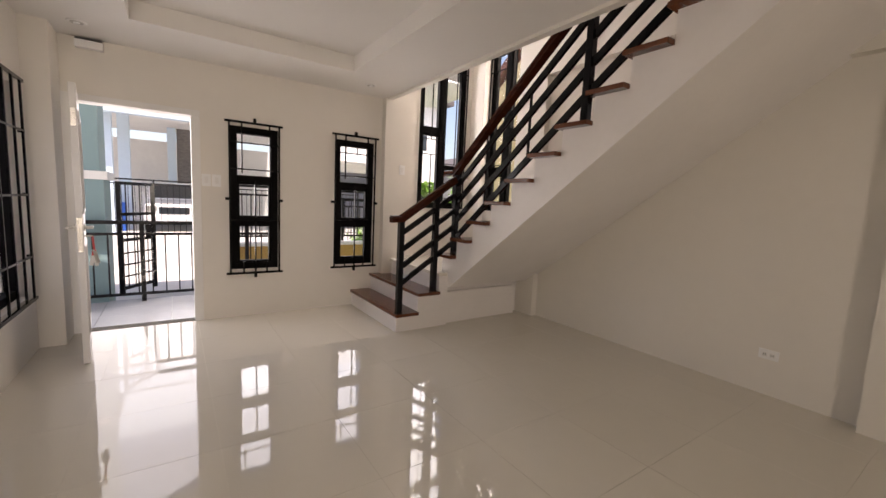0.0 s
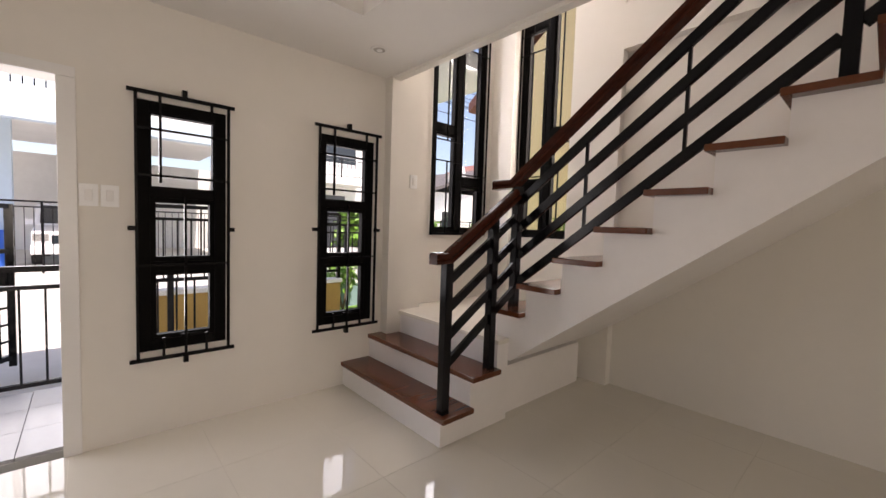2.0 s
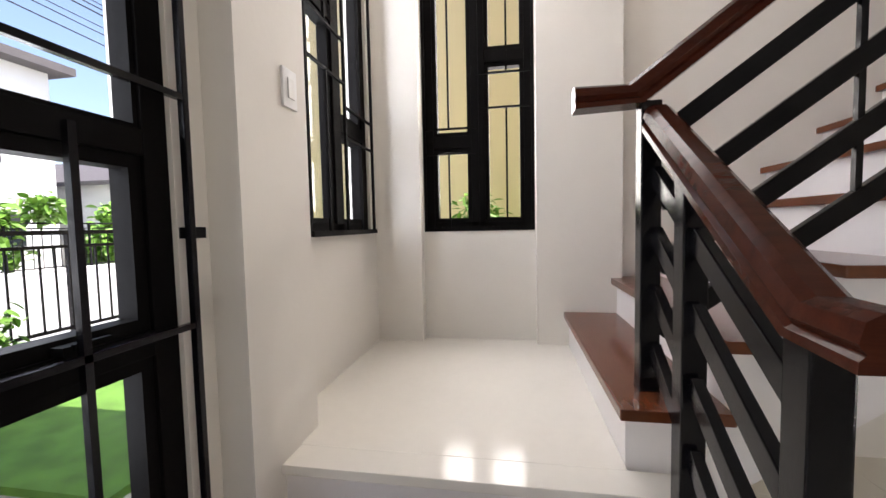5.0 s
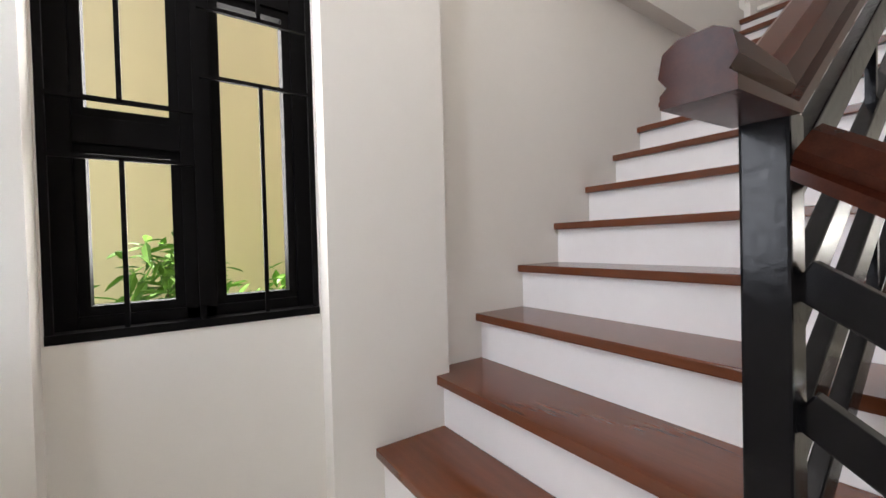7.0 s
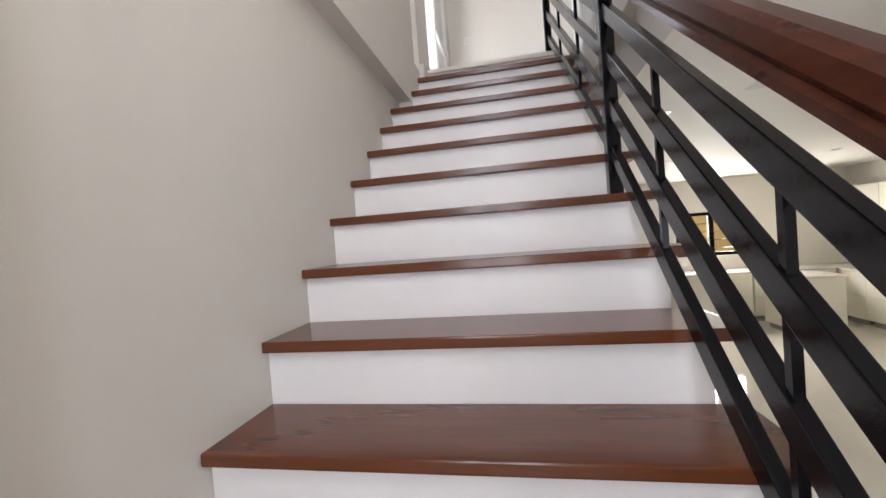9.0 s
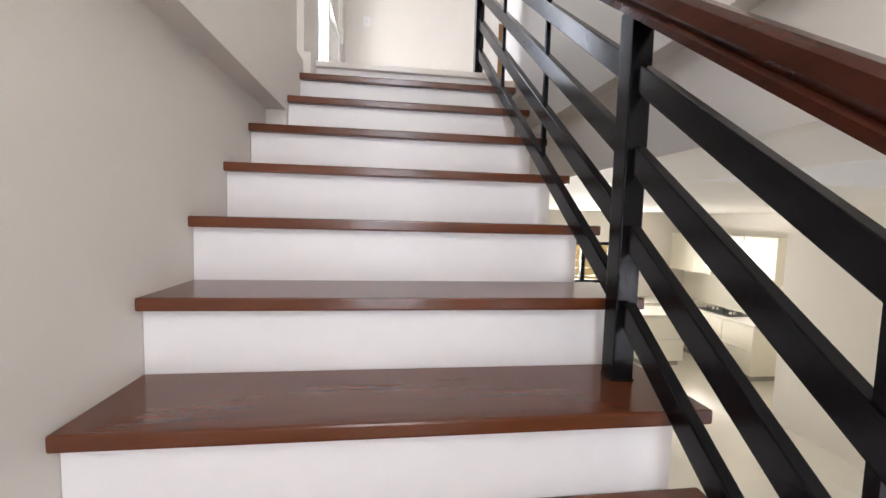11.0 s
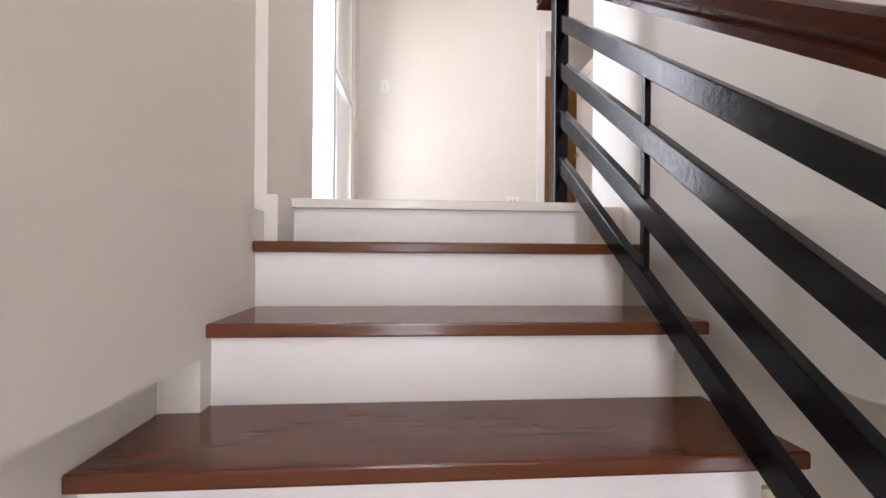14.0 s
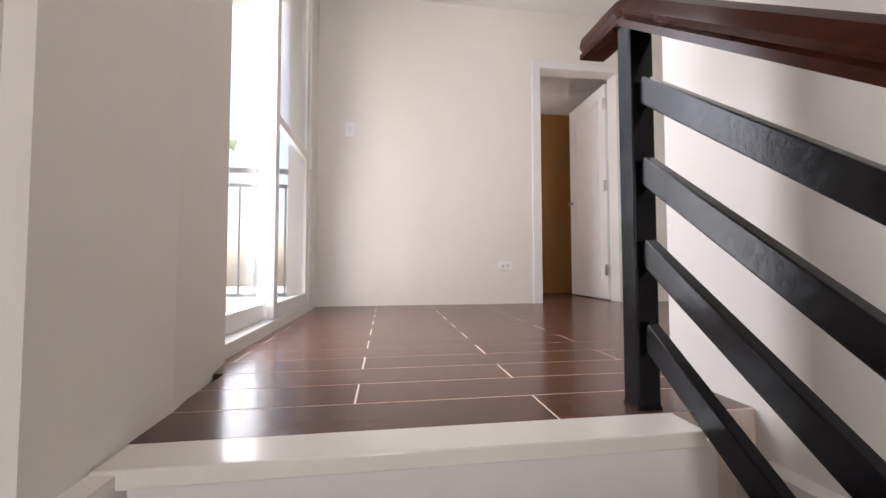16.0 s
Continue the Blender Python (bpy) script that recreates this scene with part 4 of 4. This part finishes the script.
# carport house in front of the door
def carport():
    g = thing("carport_house", (-5, 16, -0.17), "pale blue house with white slab carport", "house", "houses across the street")
    part("back_wall", B(-14, 1.5, 19.5, 20, -0.17, 3.6), OUTW, g)
    part("canopy", B(-9, 0.8, 11.2, 19.5, 4.0, 4.35), OUTW, g, "white carport slab")
    part("canopy_beam", B(-9, 0.8, 11.2, 11.6, 3.55, 4.0), BLUEG, g, "pale blue beam")
    for x, y in ((-5.30, 11.9), (-4.95, 13.2), (-3.59, 17.1)):
        part("column", B(x - 0.16, x + 0.16, y, y + 0.35, -0.17, 4.0), BLUEG, g, "pale blue column")
    part("upper_wall", B(-9, 0.5, 13.5, 20, 4.35, 8.0), BLUEG, g)
    part("stone_panel", B(-3.40, -2.2, 17.2, 17.5, -0.17, 4.0), STONE, g, "dark slate clad panel")
    part("balcony_rail", boxes(*[(-9 + i * 0.2, -8.97 + i * 0.2, 11.25, 11.28, 4.35, 5.3) for i in range(48)], (-9, 0.7, 11.24, 11.29, 5.3, 5.36)), BLACK, g)


carport()
house("townhouse", "white two-storey townhouse with dark garage", 1.8, 8.5, 14, 22, 6.4, OUTW, ROOFD, ((2.3, 3.9, 1.4, 1.3), (4.6, 3.9, 1.6, 1.3), (6.7, 3.9, 1.0, 1.3), (6.4, 0.8, 1.2, 1.2)), 0)
solid("garage_opening", B(2.3, 5.6, 13.93, 14.0, -0.16, 2.5), GREYP, "dark grey garage door of townhouse", "garage door", kind="thing")
solid("townhouse_balcony", boxes((1.8, 6.2, 12.6, 14.0, 2.9, 3.15)), OUTW, "white balcony slab of townhouse", "balcony", kind="thing")
railing_run("townhouse_railing", (1.8, 12.65), (6.2, 12.65), 3.15, 4.05, "black steel balcony railing of townhouse", 0.2, 4)
house("bungalow", "white bungalow with dark tiled roof", 9.5, 17, 12.5, 20, 3.0, OUTW, ROOFD, ((10.2, 0.9, 1.4, 1.2), (12.6, 0.9, 1.4, 1.2), (15, 0.9, 1.2, 1.2)), 1.5)
house("red_roof_house", "grey house with red roof behind trees", 17.5, 26, 13, 22, 4.8, OUTW, ROOFR, ((18.5, 3.0, 1.4, 1.2), (21, 3.0, 1.4, 1.2), (18.5, 0.6, 1.4, 1.3), (21, 0.6, 1.4, 1.3)), 1.8)
house("far_house", "pale house further along the street", 27, 36, 9, 20, 5.4, BLUEG, ROOFR, ((28, 3.2, 1.4, 1.2), (31, 3.2, 1.4, 1.2)), 1.8)


def yellow_house():
    g = thing("yellow_house", (4, -3, -0.17), "pale yellow rendered neighbouring house", "house")
    part("gable_wall", prism([(1.75, -0.17), (1.75, 3.35), (-2.4, 6.4), (-3.9, 6.4), (-3.9, -0.17)], "x", 1.7, 6.5), YELLOWP, g)
    part("roof", prism([(2.1, 3.25), (2.1, 3.40), (-2.35, 6.65), (-4.1, 6.65), (-4.1, 6.45), (-2.4, 6.45)], "x", 1.62, 6.8), ROOFR, g)


yellow_house()
house("rear_house", "yellow house behind the kitchen window", -9, 0, -16, -12.6, 5.0, YELLOW, ROOFD, (), 0)


# ---- plants ----
def leaf_mesh(name, w, l):
    bm = bmesh.new()
    pts = [(0, 0, 0), (w * 0.5, l * 0.35, w * 0.12), (w * 0.35, l * 0.75, 0.0), (0, l, -w * 0.25), (-w * 0.35, l * 0.75, 0.0), (-w * 0.5, l * 0.35, w * 0.12), (0, l * 0.5, -w * 0.08)]
    v = [bm.verts.new(p) for p in pts]
    for a, b in ((0, 1), (1, 2), (2, 3), (3, 4), (4, 5), (5, 0)):
        bm.faces.new((v[a], v[b], v[6]))
    return bm


def foliage(centres, count, w, l, seed, spread=1.0):
    """Many small leaves scattered in uneven clumps."""
    rng = random.Random(seed)
    src = leaf_mesh("leaf", w, l)
    vs, fs = [], []
    base = [v.co.copy() for v in src.verts]
    faces = [[v.index for v in f.verts] for f in src.faces]
    src.verts.index_update()
    faces = [[v.index for v in f.verts] for f in src.faces]
    src.free()
    for i in range(count):
        cx, cy, cz, r = centres[rng.randrange(len(centres))]
        d = Vector((rng.gauss(0, 1), rng.gauss(0, 1), rng.gauss(0, 0.8))).normalized() * r * rng.random() ** 0.45 * spread
        m = Matrix.Translation(Vector((cx, cy, cz)) + d) @ Euler((rng.uniform(-1.2, 0.6), rng.uniform(-0.6, 0.6), rng.uniform(0, 6.3))).to_matrix().to_4x4() @ Matrix.Scale(rng.uniform(0.7, 1.3), 4)
        o = len(vs)
        vs += [tuple(m @ b) for b in base]
        fs += [[o + j for j in f] for f in faces]
    me = bpy.data.meshes.new("leaves")
    me.from_pydata(vs, [], fs)
    me.materials.append(LEAF)
    return me


def bush(name, x, y, z, r, h, count, seed, w=0.05, l=0.12, label="leafy green garden shrub"):
    g = thing(name, (x, y, z), label, "shrub", "garden shrubs")
    rng = random.Random(seed)
    cs = [(x + rng.uniform(-r, r) * 0.7, y + rng.uniform(-r, r) * 0.7, z + h * rng.uniform(0.35, 1.0), r * rng.uniform(0.35, 0.6)) for _ in range(8)]
    bm = bmesh.new()
    for c in cs:
        cyl(bm, (x, y, z), c[:3], 0.012, 6, 0.004)
    part("stems", bm, BARK, g)
    ob = new("foliage", foliage(cs, count, w, l, seed))
    ob.parent = g
    ob.matrix_parent_inverse = Matrix.Translation(g.location).inverted()


bush("shrub", 0.85, -0.35, -0.12, 0.36, 1.47, 1100, 3, 0.030, 0.10)
bush("shrub", 0.8, -0.95, -0.12, 0.32, 1.40, 900, 4, 0.030, 0.10)
bush("shrub", 1.0, 2.0, -0.12, 0.4, 1.1, 400, 5)
bush("shrub", -0.2, 3.0, -0.12, 0.4, 0.8, 300, 6)
bush("hedge_shrub", 5.0, 11.4, -0.17, 1.1, 2.3, 1100, 7, 0.16, 0.3)
bush("hedge_shrub", 8.5, 11.6, -0.17, 1.0, 2.0, 900, 8, 0.16, 0.3)
bush("hedge_shrub", 12.5, 11.3, -0.17, 0.9, 1.8, 900, 9, 0.16, 0.3)


def tree(x, y, h, r, seed, label):
    g = thing("tree", (x, y, -0.17), label, "tree", "street trees")
    rng = random.Random(seed)
    bm = cyl(bmesh.new(), (x, y, -0.17), (x + 0.1, y, h * 0.55), 0.16, 10, 0.09)
    cs = []
    for i in range(14):
        a, q = rng.uniform(0, 6.3), rng.uniform(0.3, 1)
        c = (x + math.cos(a) * r * q, y + math.sin(a) * r * q, h * rng.uniform(0.55, 1.0))
        cyl(bm, (x + 0.1, y, h * rng.uniform(0.4, 0.55)), c, 0.05, 6, 0.015)
        cs.append((*c, r * rng.uniform(0.3, 0.5)))
    part("trunk", bm, BARK, g)
    ob = new("crown", foliage(cs, 1600, 0.16, 0.34, seed))
    ob.parent = g
    ob.matrix_parent_inverse = Matrix.Translation(g.location).inverted()


tree(16.5, 11.8, 5.2, 1.6, 21, "leafy street tree with thin trunk")
tree(8.9, 23.5, 8.5, 2.4, 22, "tall leafy tree behind the houses")
tree(6.5, -5.0, 5.6, 1.9, 23, "leafy tree beyond the balcony")
tree(5.0, -8.8, 5.2, 1.8, 24, "leafy tree beyond the balcony")
tree(5.3, -12.2, 6.4, 2.0, 26, "leafy tree beyond the balcony end")
tree(4.4, -10.6, 4.2, 1.5, 27, "low leafy tree beyond the balcony end")
tree(-8.8, 22, 6.0, 2.0, 25, "leafy tree behind the carport house")


def satellite_dish():
    g = thing("satellite_dish", (10.9, 12.2, 3.0), "pale satellite dish on bungalow roof", "satellite dish")
    bm = bmesh.new()
    bmesh.ops.create_uvsphere(bm, u_segments=24, v_segments=12, radius=0.55, matrix=Matrix.Translation((10.9, 12.1, 3.9)) @ Matrix.Rotation(radians(-60), 4, "X") @ Matrix.Diagonal((1, 1, 0.22, 1)))
    part("dish", bm, PLASTIC, g, smooth=True)
    part("mast", C((10.9, 12.25, 3.0), (10.9, 12.2, 3.85), 0.03), CHROME, g)


satellite_dish()
for x, y in ((-5.2, 12.9), (-5.35, 13.3)):
    g = thing("water_drum", (x, y, -0.17), "blue plastic water drum by the carport", "drum", "water drums")
    part("drum_body", C((x, y, -0.17), (x, y, 0.75), 0.28, 20), BLUEB, g)
    part("lid", C((x, y, 0.75), (x, y, 0.80), 0.29, 20), BLUEB, g)


def overhead_cables():
    rng = random.Random(5)
    for k in range(6):
        g = thing("power_cable", (-20, 9.0, 7), "black overhead power cable above the street", "cable", "overhead cables")
        bm = bmesh.new()
        y, z = 6.5 + k * 0.7, 6.0 + 0.45 * k
        pts = [Vector((-26 + 6.5 * i, y + 0.25 * i * (k % 2), z - 0.9 * math.sin(math.pi * i / 10) + rng.uniform(-0.05, 0.05))) for i in range(11)]
        for a, b in zip(pts, pts[1:]):
            cyl(bm, a, b, 0.014, 6)
        part("wire", bm, RUBBER, g)


overhead_cables()
for x in (-26.0, 39.0):
    g = thing("utility_pole", (x, 8.4, -0.17), "grey concrete utility pole beside the street", "utility pole", "utility poles")
    part("pole_shaft", C((x, 8.4, -0.17), (x, 8.4, 9.5), 0.16, 12, 0.1), CONC, g)
    part("cross_arm", B(x - 0.05, x + 0.05, 6.2, 13.2, 8.2, 8.3), CONC, g)


# ---- floor pieces ----
def floor_tiles():
    fl = bpy.data.objects["floor"]
    s, gap = 0.60, 0.0008
    shared = {}
    for i in range(11):
        for j in range(15):
            x0, y1 = -6.4 + 0.015 + s * i, 0.0 - s * j
            x1, y0 = x0 + s, y1 - s
            x0, x1, y0 = max(x0, XL if y1 > -3.2 else -6.38), min(x1, 0.0), max(y0, YB)
            if x1 - x0 < 0.03 or y1 - y0 < 0.03:
                continue
            key = (round(x1 - x0, 3), round(y1 - y0, 3))
            if key not in shared:
                a, b = key
                shared[key] = mesh_of(box(bmesh.new(), gap, a - gap, gap, b - gap, -0.0015, 0.0), "floor_tile", TILE)
            ob = new("floor_tile", shared[key])
            ob.location = (x0, y0, 0)
            ob.parent = fl


def hall_planks():
    fl = bpy.data.objects["floor_upper"]
    w, ln, gap = 0.1565, 0.85, 0.0055
    shared = {}
    y = NOSE[13] - 0.101
    row = 0
    while y > -8.9:
        x = -0.47 if row % 2 else -0.895
        x -= ln * 4
        while x < 0.0:
            lim = -0.07 if y - w > -4.95 else -0.001
            a, b = max(x, -3.59), min(x + ln, lim)
            if b - a > 0.03:
                key = round(b - a, 3)
                if key not in shared:
                    shared[key] = mesh_of(box(bmesh.new(), gap / 2, key - gap / 2, gap / 2, w - gap / 2, -0.0007, 0.0), "floor_plank", PLANK)
                ob = new("floor_plank", shared[key])
                ob.location = (a, y - w, TZ)
                ob.parent = fl
            x += ln
        y -= w
        row += 1


def porch_tiles():
    fl = bpy.data.objects["porch_slab"]
    me = mesh_of(box(bmesh.new(), 0.002, 0.598, 0.002, 0.360, -0.02, 0.0), "porch_tile", PORCH)
    for i in range(6):
        for j in range(3):
            ob = new("porch_tile", me)
            ob.location = (-5.4 + 0.6 * i, 0.165 + 0.362 * j, -0.01)
            ob.parent = fl


floor_tiles()
hall_planks()
porch_tiles()
